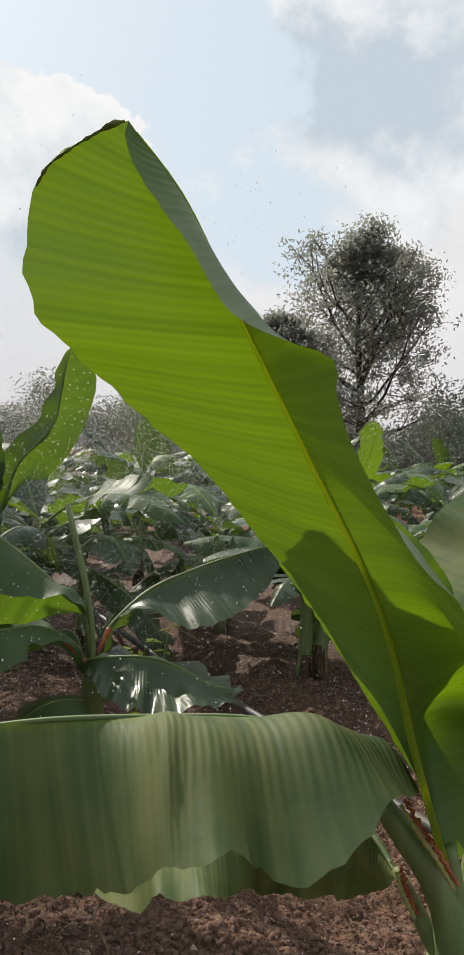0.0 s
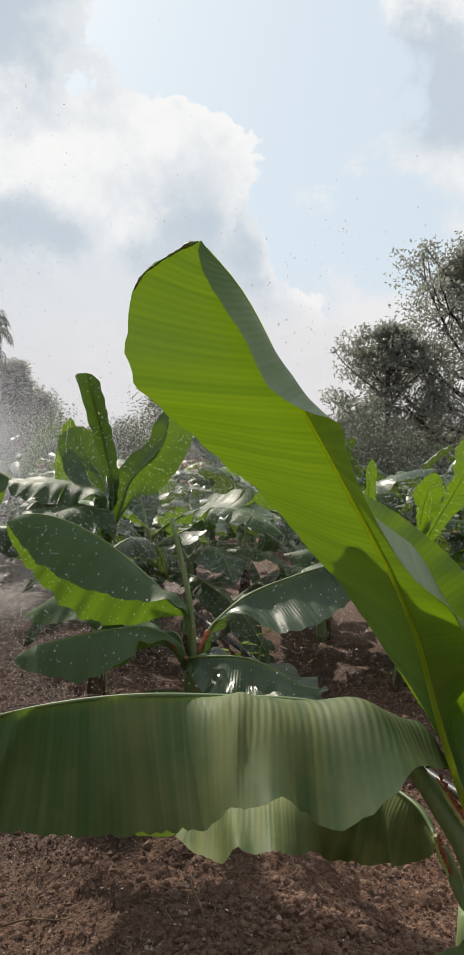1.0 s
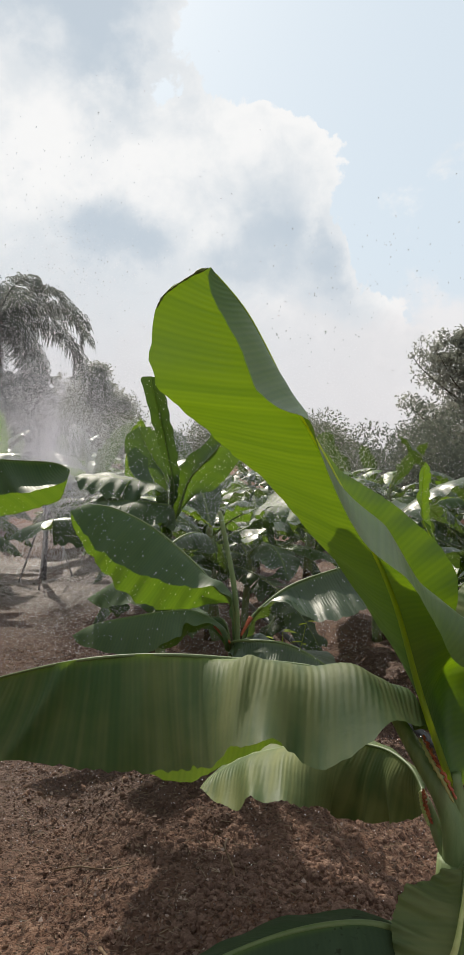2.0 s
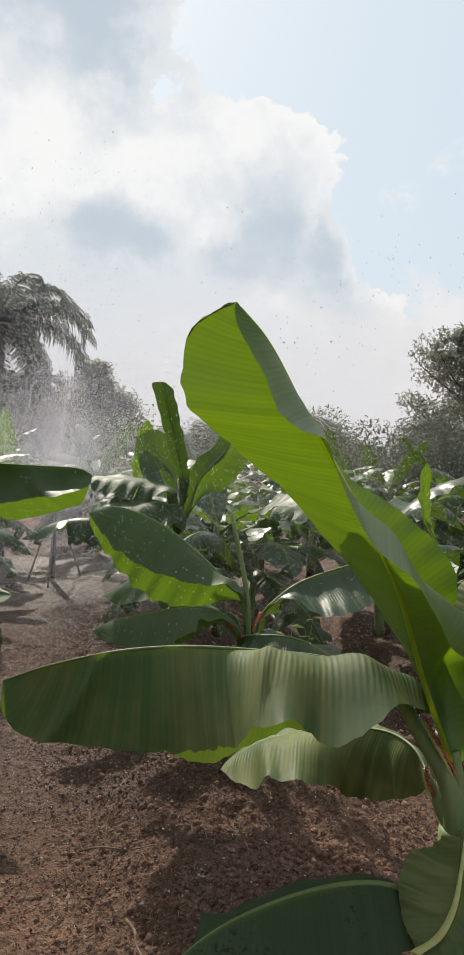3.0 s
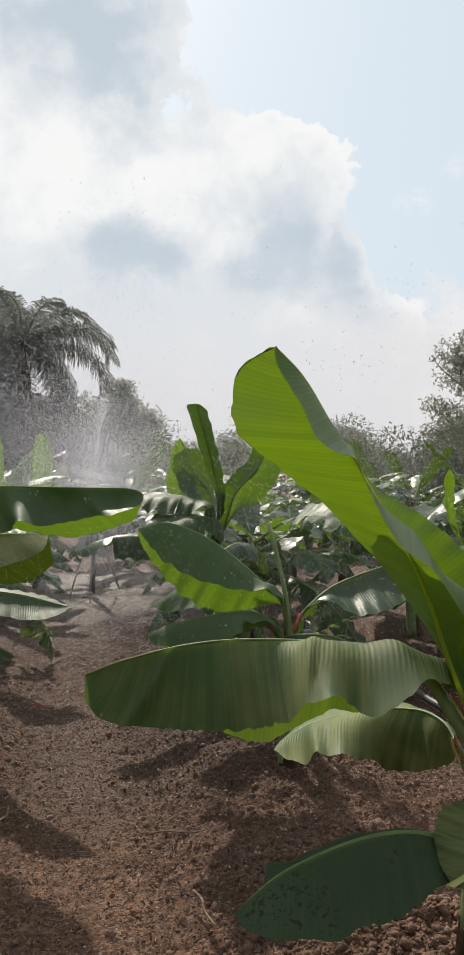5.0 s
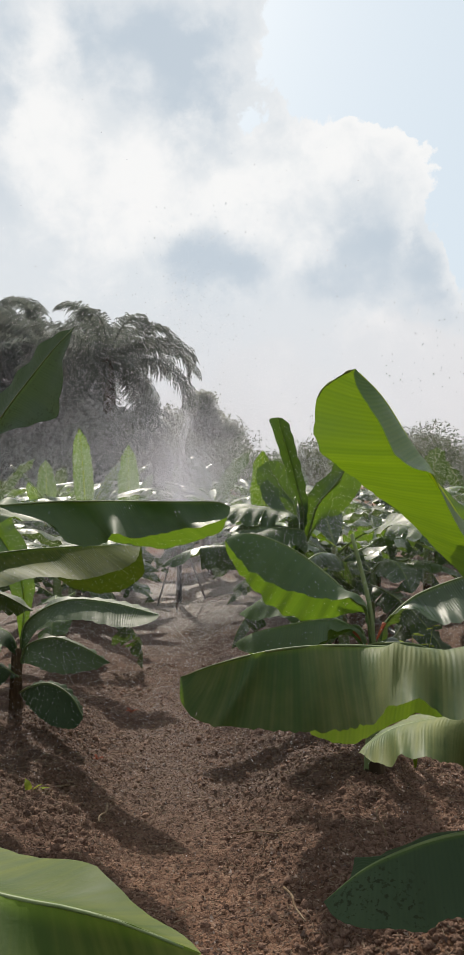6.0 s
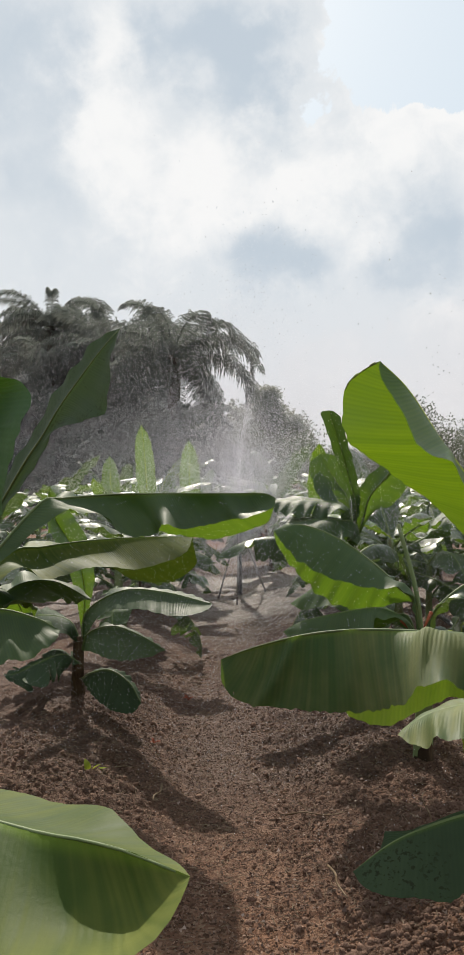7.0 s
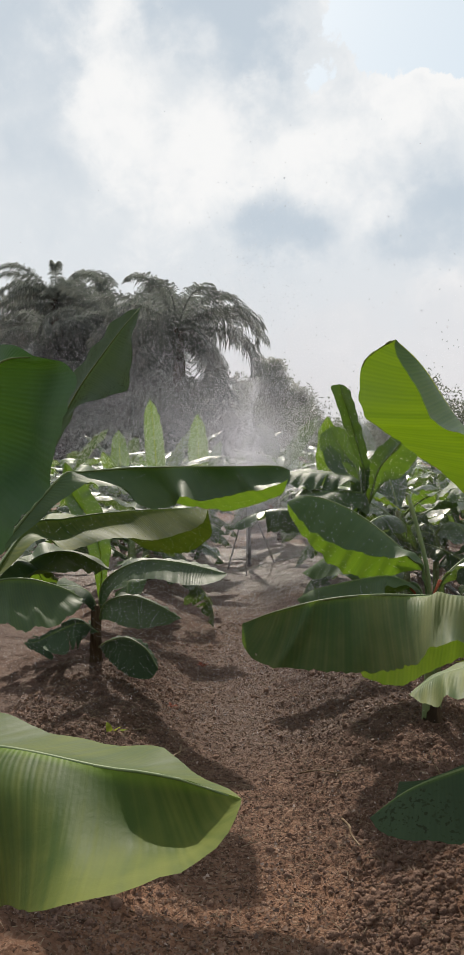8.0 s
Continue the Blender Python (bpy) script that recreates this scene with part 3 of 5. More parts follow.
    return (0.125 * bed - 0.065) / (1.0 + (np.hypot(x, y) / 60.0) ** 2)


def rough_noise(x, y, seed):
    """Cheap lattice noise in numpy."""
    xi, yi = np.floor(x).astype(np.int64), np.floor(y).astype(np.int64)
    fx, fy = x - xi, y - yi
    fx, fy = fx * fx * (3 - 2 * fx), fy * fy * (3 - 2 * fy)

    def val(a, b):
        h = (a * 374761393 + b * 668265263 + seed * 982451653) & 0x7FFFFFFF
        h = ((h ^ (h >> 13)) * 1274126177) & 0x7FFFFFFF
        return ((h ^ (h >> 16)) & 0xFFFF) / 65535.0

    return (val(xi, yi) * (1 - fx) + val(xi + 1, yi) * fx) * (1 - fy) + (val(xi, yi + 1) * (1 - fx) + val(xi + 1, yi + 1) * fx) * fy


def ground_height(x, y):
    off = x * ACROSS.x + y * ACROSS.y
    trodden = np.exp(-(((off + 0.15) / 0.42) ** 2))
    amp = (1.0 - 0.65 * trodden) / (1.0 + (np.hypot(x, y - 2) / 14.0) ** 2)
    bumps = 0.055 * (rough_noise(x * 4, y * 4, 1) - 0.5) + 0.040 * (rough_noise(x * 11, y * 11, 2) - 0.5) + 0.026 * (rough_noise(x * 27, y * 27, 3) - 0.5) + 0.017 * (rough_noise(x * 49, y * 49, 4) - 0.5)
    return swell(x, y) + amp * bumps


def graded(lo, hi, step, reach):
    """Coordinates at fine steps between lo and hi that widen outwards to +-reach."""
    inner = np.arange(lo, hi, step)
    grow = step * 1.16 ** np.arange(1, 80)
    right = hi + np.cumsum(grow)
    left = lo - np.cumsum(grow)
    return np.r_[left[left > -reach][::-1], inner, right[right < reach]]


def build_ground():
    xs, ys = graded(-3.2, 1.2, 0.017, 900.0), graded(0.55, 6.0, 0.017, 900.0)
    gx, gy = np.meshgrid(xs, ys)
    v = np.stack([gx, gy, ground_height(gx, gy)], -1).reshape(-1, 3)
    nx, ny = len(xs), len(ys)
    i = (np.arange(ny - 1)[:, None] * nx + np.arange(nx - 1)[None]).ravel()
    quads = np.stack([i, i + 1, i + nx + 1, i + nx], 1)
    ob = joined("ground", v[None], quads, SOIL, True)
    tagged(ob, "reddish brown tilled soil with a trodden path", "ground", kind="structure")


build_ground()


# ---- far distance: woods, trees, palms ----
def leaf_cards(centres, spread, per, size, rng, squash=0.8):
    """Small folded leaves scattered round each centre: (n, 4, 3)."""
    n = len(centres) * per
    c = np.repeat(centres, per, axis=0) + rng.normal(0, 1, (n, 3)).clip(-1.7, 1.7) * np.repeat(spread, per)[:, None] * np.array([1, 1, squash])
    a = rng.normal(0, 1, (n, 3))
    a /= np.linalg.norm(a, axis=1)[:, None]
    b = np.cross(a, rng.normal(0, 1, (n, 3)))
    b /= np.linalg.norm(b, axis=1)[:, None]
    s = (size * rng.uniform(0.6, 1.4, n))[:, None]
    return np.stack([c - a * s, c + b * s * 0.42, c + a * s, c - b * s * 0.42], 1)


def tree(foot, height, width, seed, label, leaf_size=0.08, per=24, first=0.2, limbs=18, clump=0.3):
    """A trunk that runs up through the crown; each limb carries boughs and twigs that end in clumps of leaves."""
    rng = np.random.default_rng(seed)
    top = tagged(new("tree"), label, "tree")
    top.location = foot
    wood, clumps = [], []
    lead = spline([(0, 0, 0), (0.012 * height, 0, 0.3 * height), (-0.01 * height, 0.01 * height, 0.6 * height), (0.015 * height, 0, 0.92 * height)], 16)[0]
    wood.append((lead, np.linspace(0.021, 0.004, 16) * height, 9))

    def arm(start, way, length, lift, radius, steps, sides):
        d, pts = way / np.linalg.norm(way), [np.array(start)]
        for _ in range(steps):
            d = d + rng.normal(0, 0.15, 3) + np.array([0, 0, lift])
            d /= np.linalg.norm(d)
            pts.append(pts[-1] + d * length / steps)
        wood.append((np.array(pts), np.linspace(radius, 0.35 * radius, steps + 1), sides))
        return np.array(pts), d

    for k in range(limbs):
        q = (k + 0.5) / limbs
        at = lead[int(round(15 * (first + (0.90 - first) * q)))]
        reach = 0.5 * width * (0.30 + 0.70 * math.sin(math.pi * min(1.0, 0.30 + 0.66 * q)) ** 0.8) * (1 - 0.3 * q * q) * rng.uniform(0.78, 1.12)
        az, steep = k * 2.4 + rng.normal(0, 0.25), radians(10 + 55 * q + rng.normal(0, 8))
        limb, d = arm(at, np.array([math.cos(az) * math.cos(steep), math.sin(az) * math.cos(steep), math.sin(steep)]), reach, 0.05, 0.0065 * height * (1.15 - 0.6 * q), 6, 5)
        clumps.append(limb[-1])
        for j in range(9):
            s = 0.28 + 0.7 * (j + rng.uniform(0, 1)) / 9
            way = rng.normal(0, 1, 3) * np.array([1, 1, 0.75])
            way = d * 0.5 + way / np.linalg.norm(way)
            bough, d2 = arm(limb[int(s * 6)], way, reach * rng.uniform(0.22, 0.40) * (1.25 - 0.5 * s), 0.04, 0.0020 * height, 4, 4)
            if rng.uniform() < 0.12:
                continue
            clumps.append(bough[-1])
            for m in range(4):
                way = rng.normal(0, 1, 3)
                twig, _ = arm(bough[int(rng.integers(1, 5))], d2 * 0.5 + way / np.linalg.norm(way), reach * rng.uniform(0.08, 0.2), 0.0, 0.0010 * height, 2, 3)
                clumps.append(twig[-1])
    tv, tf, base = [], [], 0
    for pts, radii, sides in wood:
        v, f = tube(pts, radii, sides)
        tv.append(v)
        tf += [tuple(i + base for i in face) for face in f]
        base += len(v)
    mesh_object("trunk", np.vstack(tv), tf, BARK, top)
    clumps = np.array(clumps)
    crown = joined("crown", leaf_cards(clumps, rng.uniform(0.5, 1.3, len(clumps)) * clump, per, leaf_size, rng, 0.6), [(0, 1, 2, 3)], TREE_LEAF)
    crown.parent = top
    return top


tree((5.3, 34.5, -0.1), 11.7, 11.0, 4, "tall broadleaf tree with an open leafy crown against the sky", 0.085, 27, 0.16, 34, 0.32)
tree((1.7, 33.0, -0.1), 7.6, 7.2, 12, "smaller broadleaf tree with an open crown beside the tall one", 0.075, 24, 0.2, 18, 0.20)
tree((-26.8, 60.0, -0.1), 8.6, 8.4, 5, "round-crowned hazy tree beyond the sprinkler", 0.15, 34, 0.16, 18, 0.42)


def woods():
    """A belt of mixed far trees and scrub along the edge of the field."""
    rng = np.random.default_rng(21)
    centres, spread = [], []
    for k in range(360):
        ang = rng.uniform(radians(-40), radians(24))
        far = rng.uniform(50, 78)
        h = rng.uniform(2.0, 4.6) * (1 + 0.25 * math.sin(ang * 23) + 0.2 * math.sin(ang * 51 + 1))
        x, y = far * math.sin(ang), far * math.cos(ang)
        for j in range(int(5 + h * 2)):
            lift = math.sqrt(rng.uniform(0.0, 1.0))
            centres.append((x + rng.normal(0, 1.1) * (1.1 - 0.6 * lift), y + rng.normal(0, 1.0), h * lift))
            spread.append(rng.uniform(0.32, 0.60))
    centres = np.array(centres)
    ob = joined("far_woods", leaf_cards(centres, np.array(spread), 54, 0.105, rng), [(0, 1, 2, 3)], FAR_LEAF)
    tagged(ob, "hazy grey-green belt of far trees and scrub", "woods", kind="stuff")
    near, sp = [], []
    for k in range(230):
        x = rng.uniform(-4.0, 16.0)
        y = rng.uniform(24, 31)
        h = rng.uniform(1.4, 4.2) * (0.75 + 0.25 * math.sin(x * 0.9 + 1))
        for j in range(6):
            near.append((x + rng.normal(0, 0.45), y + rng.normal(0, 0.5), max(0.05, h * rng.uniform(0.02, 1.0) ** 0.8)))
            sp.append(rng.uniform(0.20, 0.38))
    ob = joined("hedge", leaf_cards(np.array(near), np.array(sp), 76, 0.066, rng), [(0, 1, 2, 3)], HEDGE_LEAF)
    tagged(ob, "dark scrubby bushes below the tall tree", "bushes", kind="stuff")


woods()


def frond_mesh(seed, length=5.6):
    """A rising frond that arches over near its end, with close ranks of long leaflets hanging from it."""
    rng = np.random.default_rng(seed)
    n = 56
    s = np.linspace(0, 1, n)
    ang = radians(16) - radians(88 + 20 * seed) * s**1.9
    step = length / n
    p = np.stack([np.cumsum(np.cos(ang)) * step, 0.25 * np.sin(2.2 * s + seed * 1.7) * s, np.cumsum(np.sin(ang)) * step], 1)
    v, f = tube(p[::5], np.linspace(0.06, 0.008, len(p[::5])), 5)
    verts, faces = [v], list(f)
    base = len(v)
    for i in range(6, n):
        size = 1.0 * math.sin(math.pi * min(1, 0.16 + 0.76 * s[i])) ** 0.7
        for sg in (1, -1):
            for rank in range(2):
                reach = size * rng.uniform(0.7, 1.15)
                out = np.array([0.55 + rng.normal(0, 0.2), sg * 0.9, (0.55 if rank else -0.25) + rng.normal(0, 0.32)])
                out /= np.linalg.norm(out)
                a = p[i]
                b = a + out * reach * 0.40
                c = b + out * reach * 0.22 + np.array([0, 0, -0.20 * reach])
                d = c + out * reach * 0.05 + np.array([0, 0, -0.44 * reach])
                wid = np.array([0.026, 0, 0.010])
                verts.append(np.array([a - wid * 0.6, a + wid * 0.6, b + wid, b - wid, c + wid * 0.8, c - wid * 0.8, d]))
                faces += [(base, base + 1, base + 2, base + 3), (base + 3, base + 2, base + 4, base + 5), (base + 5, base + 4, base + 6)]
                base += 7
    me = bpy.data.meshes.new("frond")
    me.from_pydata([tuple(q) for q in np.vstack(verts)], [], faces)
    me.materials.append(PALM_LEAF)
    return me


FRONDS = [frond_mesh(k) for k in range(3)]


def oil_palm(foot, trunk_height, seed, size=1.0, label=""):
    rng = np.random.default_rng(seed)
    top = tagged(new("oil_palm"), label or "oil palm with a wide crown of arching fronds", "palm", "oil palms")
    top.location = foot
    pts = [(0, 0, -0.1), (0.05, 0, trunk_height * 0.4), (0.02, 0.04, trunk_height * 0.8), (0, 0, trunk_height + 0.2)]
    v, f = tube(spline(pts, 14)[0], np.linspace(0.34, 0.30, 14) * size, 10)
    mesh_object("trunk", v, f, BARK, top)
    for k in range(38):
        ob = new("frond", FRONDS[k % 3])
        ob.parent = top
        tier = k / 37
        rise = min(36.0, -58 + 98 * tier**0.9 + rng.normal(0, 11))
        ob.matrix_local = pose(0, 0, trunk_height + 0.2 * tier, rng.normal(0, 10), -rise, k * 137.5 + rng.normal(0, 12)) @ Matrix.Diagonal((size * rng.uniform(0.85, 1.08) * (1 - 0.15 * tier),) * 3 + (1,))
    return top


for foot, tall, seed, size in (((-20.9, 35.0, 0), 7.6, 1, 1.12), ((-26.6, 37.5, 0), 8.8, 2, 1.02), ((-33.0, 40.0, 0), 11.1, 3, 1.04), ((-29.6, 36.0, 0), 7.2, 4, 0.98), ((-38.0, 44.0, 0), 10.6, 5, 1.08), ((-19.8, 33.0, 0), 3.4, 6, 0.80), ((-24.6, 34.0, 0), 4.4, 7, 0.88), ((-29.5, 34.0, 0), 4.6, 8, 0.92), ((-22.2, 32.0, 0), 1.6, 9, 0.80), ((-27.0, 32.0, 0), 1.9, 10, 0.85), ((-18.6, 32.5, 0), 1.2, 11, 0.70)):
    oil_palm(foot, tall, seed, size)


def undergrowth():
    """Scrub and young palms that hide the feet of the oil palms."""
    rng = np.random.default_rng(33)
    centres, spread = [], []
    for k in range(130):
        x = rng.uniform(-38.0, -16.5)
        y = rng.uniform(29, 36)
        h = rng.uniform(1.0, 4.6) * min(1.0, 0.22 + (-16.5 - x) / 9.0)
        for j in range(7):
            centres.append((x + rng.normal(0, 0.7), y + rng.normal(0, 0.7), max(0.05, h * rng.uniform(0.05, 1.0))))
            spread.append(rng.uniform(0.35, 0.7))
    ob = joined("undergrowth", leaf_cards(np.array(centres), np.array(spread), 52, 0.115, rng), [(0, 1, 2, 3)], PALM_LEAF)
    tagged(ob, "dark tangled scrub below the oil palms", "bushes", kind="stuff")


undergrowth()


# ---- the banana plants along the path ----
p0 = plant_at("young banana plant with a tall backlit upright leaf beside the path")
stem(p0, (0.372, 1.25, -0.03), (0.366, 1.25, 0.72), 0.066, 0.050, 3)
for turn, high in ((0.4, 0.50), (2.5, 0.44), (4.6, 0.47)):
    hs = np.linspace(0.0, 1.0, 9)
    wv, wf = tube(np.stack([0.371 + 0.010 * np.cos(turn) + 0.004 * np.sin(7 * hs), 1.25 + 0.010 * np.sin(turn) + 0 * hs, -0.03 + high * hs], 1), np.linspace(0.071, 0.054, 9) + 0.003 * np.sin(9 * hs + turn), 14)
    mesh_object("dry_sheath", wv, wf, STEM_OLD, p0)
for line, r0, r1 in ((((0.372, 1.25, 0.52), (0.364, 1.24, 0.74), (0.338, 1.25, 0.833), (0.275, 1.285, 0.915), (0.212, 1.32, 0.995)), 0.050, 0.016),
                     (((0.360, 1.26, 0.52), (0.352, 1.255, 0.697), (0.327, 1.275, 0.751), (0.304, 1.305, 0.795), (0.288, 1.33, 0.815)), 0.034, 0.010),
                     (((0.376, 1.25, 0.52), (0.374, 1.25, 0.72), (0.366, 1.25, 0.81), (0.352, 1.245, 0.90)), 0.048, 0.014),
                     (((0.384, 1.25, 0.55), (0.392, 1.25, 0.75), (0.403, 1.275, 0.84), (0.425, 1.305, 0.92), (0.448, 1.36, 0.99)), 0.046, 0.015),
                     (((0.385, 1.245, 0.52), (0.400, 1.235, 0.705), (0.434, 1.24, 0.773), (0.472, 1.27, 0.812)), 0.050, 0.013),
                     (((0.388, 1.23, 0.50), (0.412, 1.225, 0.66), (0.436, 1.23, 0.73), (0.455, 1.24, 0.755)), 0.036, 0.010),
                     (((0.372, 1.235, 0.52), (0.377, 1.21, 0.68), (0.380, 1.16, 0.745), (0.378, 1.115, 0.766)), 0.036, 0.009)):
    sv, sf = tube(spline(line, 20)[0], r1 + (r0 - r1) * np.linspace(1, 0, 20) ** 0.9, 14, 0.8)
    mesh_object("leaf_stalk", sv, sf, STEM, p0)
for line in (((0.283, 1.262, 0.962), (0.307, 1.235, 0.93), (0.331, 1.215, 0.9), (0.356, 1.195, 0.862)), ((0.290, 1.30, 0.832), (0.298, 1.275, 0.808), (0.312, 1.25, 0.782))):
    for inset, tint, girth in ((0.0, RED_EDGE, 0.0042), (0.006, YELLOW_EDGE, 0.0048)):
        path = spline(line, 30)[0] + np.array([-inset, 0.002, -inset])
        frill = np.stack([0.0022 * np.sin(np.arange(30) * 2.1), 0 * np.arange(30), 0.0022 * np.cos(np.arange(30) * 1.7)], 1) * (inset == 0)
        rv, rf = tube(path + frill, girth * (1 + 0.3 * np.sin(np.arange(30) * 1.9)) * np.sin(np.pi * np.linspace(0.12, 0.95, 30)) ** 0.5, 7)
        mesh_object("sheath_margin", rv, rf, tint, p0, "red frilled margin of the leaf stalk" if inset == 0 else "pale yellow rim beside the red margin")
leaf(p0,
     [(0.355, 1.25, 0.85), (0.275, 1.17, 1.07), (0.2, 1.11, 1.3), (0.085, 1.06, 1.515), (0.0, 1.0, 1.662), (-0.075, 0.95, 1.8), (-0.142, 0.918, 1.878)],
     [(0.34, 1.29, 0.95), (0.303, 1.28, 1.03), (0.2, 1.26, 1.16), (0.084, 1.2, 1.323), (-0.055, 1.11, 1.485), (-0.163, 1.05, 1.579), (-0.215, 1.0, 1.625), (-0.218, 0.985, 1.632), (-0.25, 0.972, 1.662), (-0.262, 0.965, 1.689), (-0.266, 0.958, 1.725), (-0.26, 0.951, 1.78), (-0.25, 0.945, 1.813), (-0.235, 0.938, 1.835), (-0.213, 0.93, 1.849), (-0.177, 0.92, 1.865)],
     [(0.386, 1.255, 0.904), (0.408, 1.262, 0.96), (0.459, 1.27, 1.016), (0.487, 1.27, 1.057), (0.512, 1.265, 1.101), (0.445, 1.19, 1.125), (0.355, 1.09, 1.158), (0.299, 0.99, 1.234), (0.267, 0.9, 1.309), (0.234, 0.835, 1.356), (0.189, 0.79, 1.394), (0.16, 0.78, 1.427), (0.128, 0.78, 1.478), (0.099, 0.79, 1.538), (0.085, 0.77, 1.575), (0.074, 0.745, 1.599), (0.032, 0.745, 1.613), (-0.007, 0.79, 1.643), (-0.042, 0.83, 1.687), (-0.093, 0.88, 1.761), (-0.131, 0.9, 1.824), (-0.146, 0.915, 1.867)],
     bulge=(0.10, ((0, -0.1), (0.10, -0.75), (0.20, -0.95), (0.29, -0.75), (0.37, -0.38), (0.45, -0.16), (0.55, -0.16), (0.62, 0.0), (0.70, 0.0), (0.80, -0.10), (1, 0.0))), ripple=.003, rib=.009, mat=LEAF_YOUNG, rows=90, across=14, gap=0.0055, crest=(0.29, 0.12, (0.085, 0.02, 0.02)))
leaf(p0,
     [(0.38, 1.34, 0.88), (0.345, 1.37, 1.002), (0.290, 1.33, 1.14), (0.225, 1.29, 1.288), (0.128, 1.3, 1.412), (0.03, 1.3, 1.539), (-0.02, 1.29, 1.6)],
     [(0.3, 1.32, 1.0), (0.165, 1.31, 1.2), (0.075, 1.275, 1.33), (0.015, 1.25, 1.43), (-0.02, 1.265, 1.56)],
     [(0.330, 1.36, 1.037), (0.310, 1.31, 1.129), (0.326, 1.24, 1.215), (0.337, 1.22, 1.297), (0.296, 1.25, 1.369), (0.192, 1.3, 1.452), (0.082, 1.32, 1.512), (0.027, 1.31, 1.564)],
     bulge=(.05,.05), ripple=.004, rib=.008, mat=LEAF_YOUNG)
leaf(p0,
     [(0.272, 1.315, 0.96), (0.25, 1.33, 1.0), (0.208, 1.33, 1.019), (0.123, 1.33, 1.048), (0.022, 1.32, 1.068), (-0.127, 1.29, 1.075), (-0.307, 1.25, 1.076), (-0.478, 1.2, 1.058), (-0.657, 1.17, 1.007), (-0.76, 1.14, 0.965)],
     [(0.292, 1.22, 0.985), (0.232, 1.1, 1.028), (0.169, 1.03, 0.996), (0.115, 1.01, 0.975), (0.058, 1.0, 0.999), (0.008, 0.99, 1.023), (-0.041, 0.98, 1.003), (-0.142, 1.08, 0.903), (-0.269, 1.17, 0.838), (-0.455, 1.165, 0.823), (-0.559, 1.15, 0.826), (-0.648, 1.135, 0.823), (-0.719, 1.125, 0.851), (-0.749, 1.12, 0.896)],
     [(0.269, 1.38, 0.963), (0.19, 1.43, 0.944), (0.065, 1.43, 0.869), (-0.044, 1.42, 0.844), (-0.154, 1.41, 0.8), (-0.262, 1.38, 0.737), (-0.373, 1.36, 0.744), (-0.446, 1.34, 0.794), (-0.555, 1.31, 0.831), (-0.696, 1.26, 0.861), (-0.769, 1.2, 0.89)],
     bulge=(((0, .22), (.30, .25), (.40, .20), (.49, .0), (.62, -.04), (.70, .05), (.76, -.04), (1, -.04)), .15), ripple=.008, rib=.010, mat=LEAF_DUSTY, wave=(.030, 1.75, .06, ((.76, .09, .018, .040), (.38, .05, .022, .030), (.60, .06, .026, .026), (.22, -.03, .03, .022), (.10, -.02, .02, .014))), rows=96, across=14)
leaf(p0,
     [(0.29, 1.33, 0.815), (0.294, 1.38, 0.796), (0.259, 1.46, 0.822), (0.181, 1.58, 0.815), (0.047, 1.66, 0.783), (-0.074, 1.68, 0.746), (-0.189, 1.66, 0.708), (-0.267, 1.6, 0.661), (-0.284, 1.56, 0.645)],
     [(0.298, 1.4, 0.748), (0.25, 1.5, 0.667), (0.16, 1.6, 0.608), (0.081, 1.62, 0.598), (0.046, 1.53, 0.661), (-0.004, 1.43, 0.691), (-0.068, 1.4, 0.728), (-0.143, 1.44, 0.659), (-0.225, 1.5, 0.647)],
     [(0.274, 1.54, 0.75), (0.2, 1.7, 0.742), (0.084, 1.84, 0.702), (-0.047, 1.88, 0.662), (-0.191, 1.85, 0.635), (-0.264, 1.72, 0.628)],
     bulge=(.12,.2), ripple=.010, rib=.006, mat=LEAF_PALE, wave=0.012, rows=96, across=14)
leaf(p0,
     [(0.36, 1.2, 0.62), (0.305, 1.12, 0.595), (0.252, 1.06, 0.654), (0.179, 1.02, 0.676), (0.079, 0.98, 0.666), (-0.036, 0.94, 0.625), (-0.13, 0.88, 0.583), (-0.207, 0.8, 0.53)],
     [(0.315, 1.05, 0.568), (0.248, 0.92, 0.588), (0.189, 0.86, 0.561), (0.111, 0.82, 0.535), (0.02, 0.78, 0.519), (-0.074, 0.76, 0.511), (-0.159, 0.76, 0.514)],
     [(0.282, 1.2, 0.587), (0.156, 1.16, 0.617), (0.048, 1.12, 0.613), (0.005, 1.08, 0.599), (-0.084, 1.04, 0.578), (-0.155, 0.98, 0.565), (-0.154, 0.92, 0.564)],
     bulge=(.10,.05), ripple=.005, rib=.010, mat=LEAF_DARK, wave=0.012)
leaf(p0,
     [(0.376, 1.12, 0.762), (0.376, 1.1, 0.766), (0.369, 1.05, 0.714), (0.36, 1.0, 0.665), (0.334, 0.96, 0.626), (0.294, 0.93, 0.601)],
     [(0.332, 1.12, 0.747), (0.276, 1.1, 0.723), (0.245, 1.06, 0.692), (0.246, 1.02, 0.654), (0.264, 0.98, 0.613)],
     [(0.447, 1.08, 0.79), (0.515, 1.04, 0.787), (0.514, 1.0, 0.729), (0.502, 0.95, 0.67), (0.474, 0.92, 0.622), (0.404, 0.9, 0.602), (0.339, 0.91, 0.6)],
     bulge=(.06,.10), ripple=.006, rib=.008, mat=LEAF_DUSTY, wave=0.016)
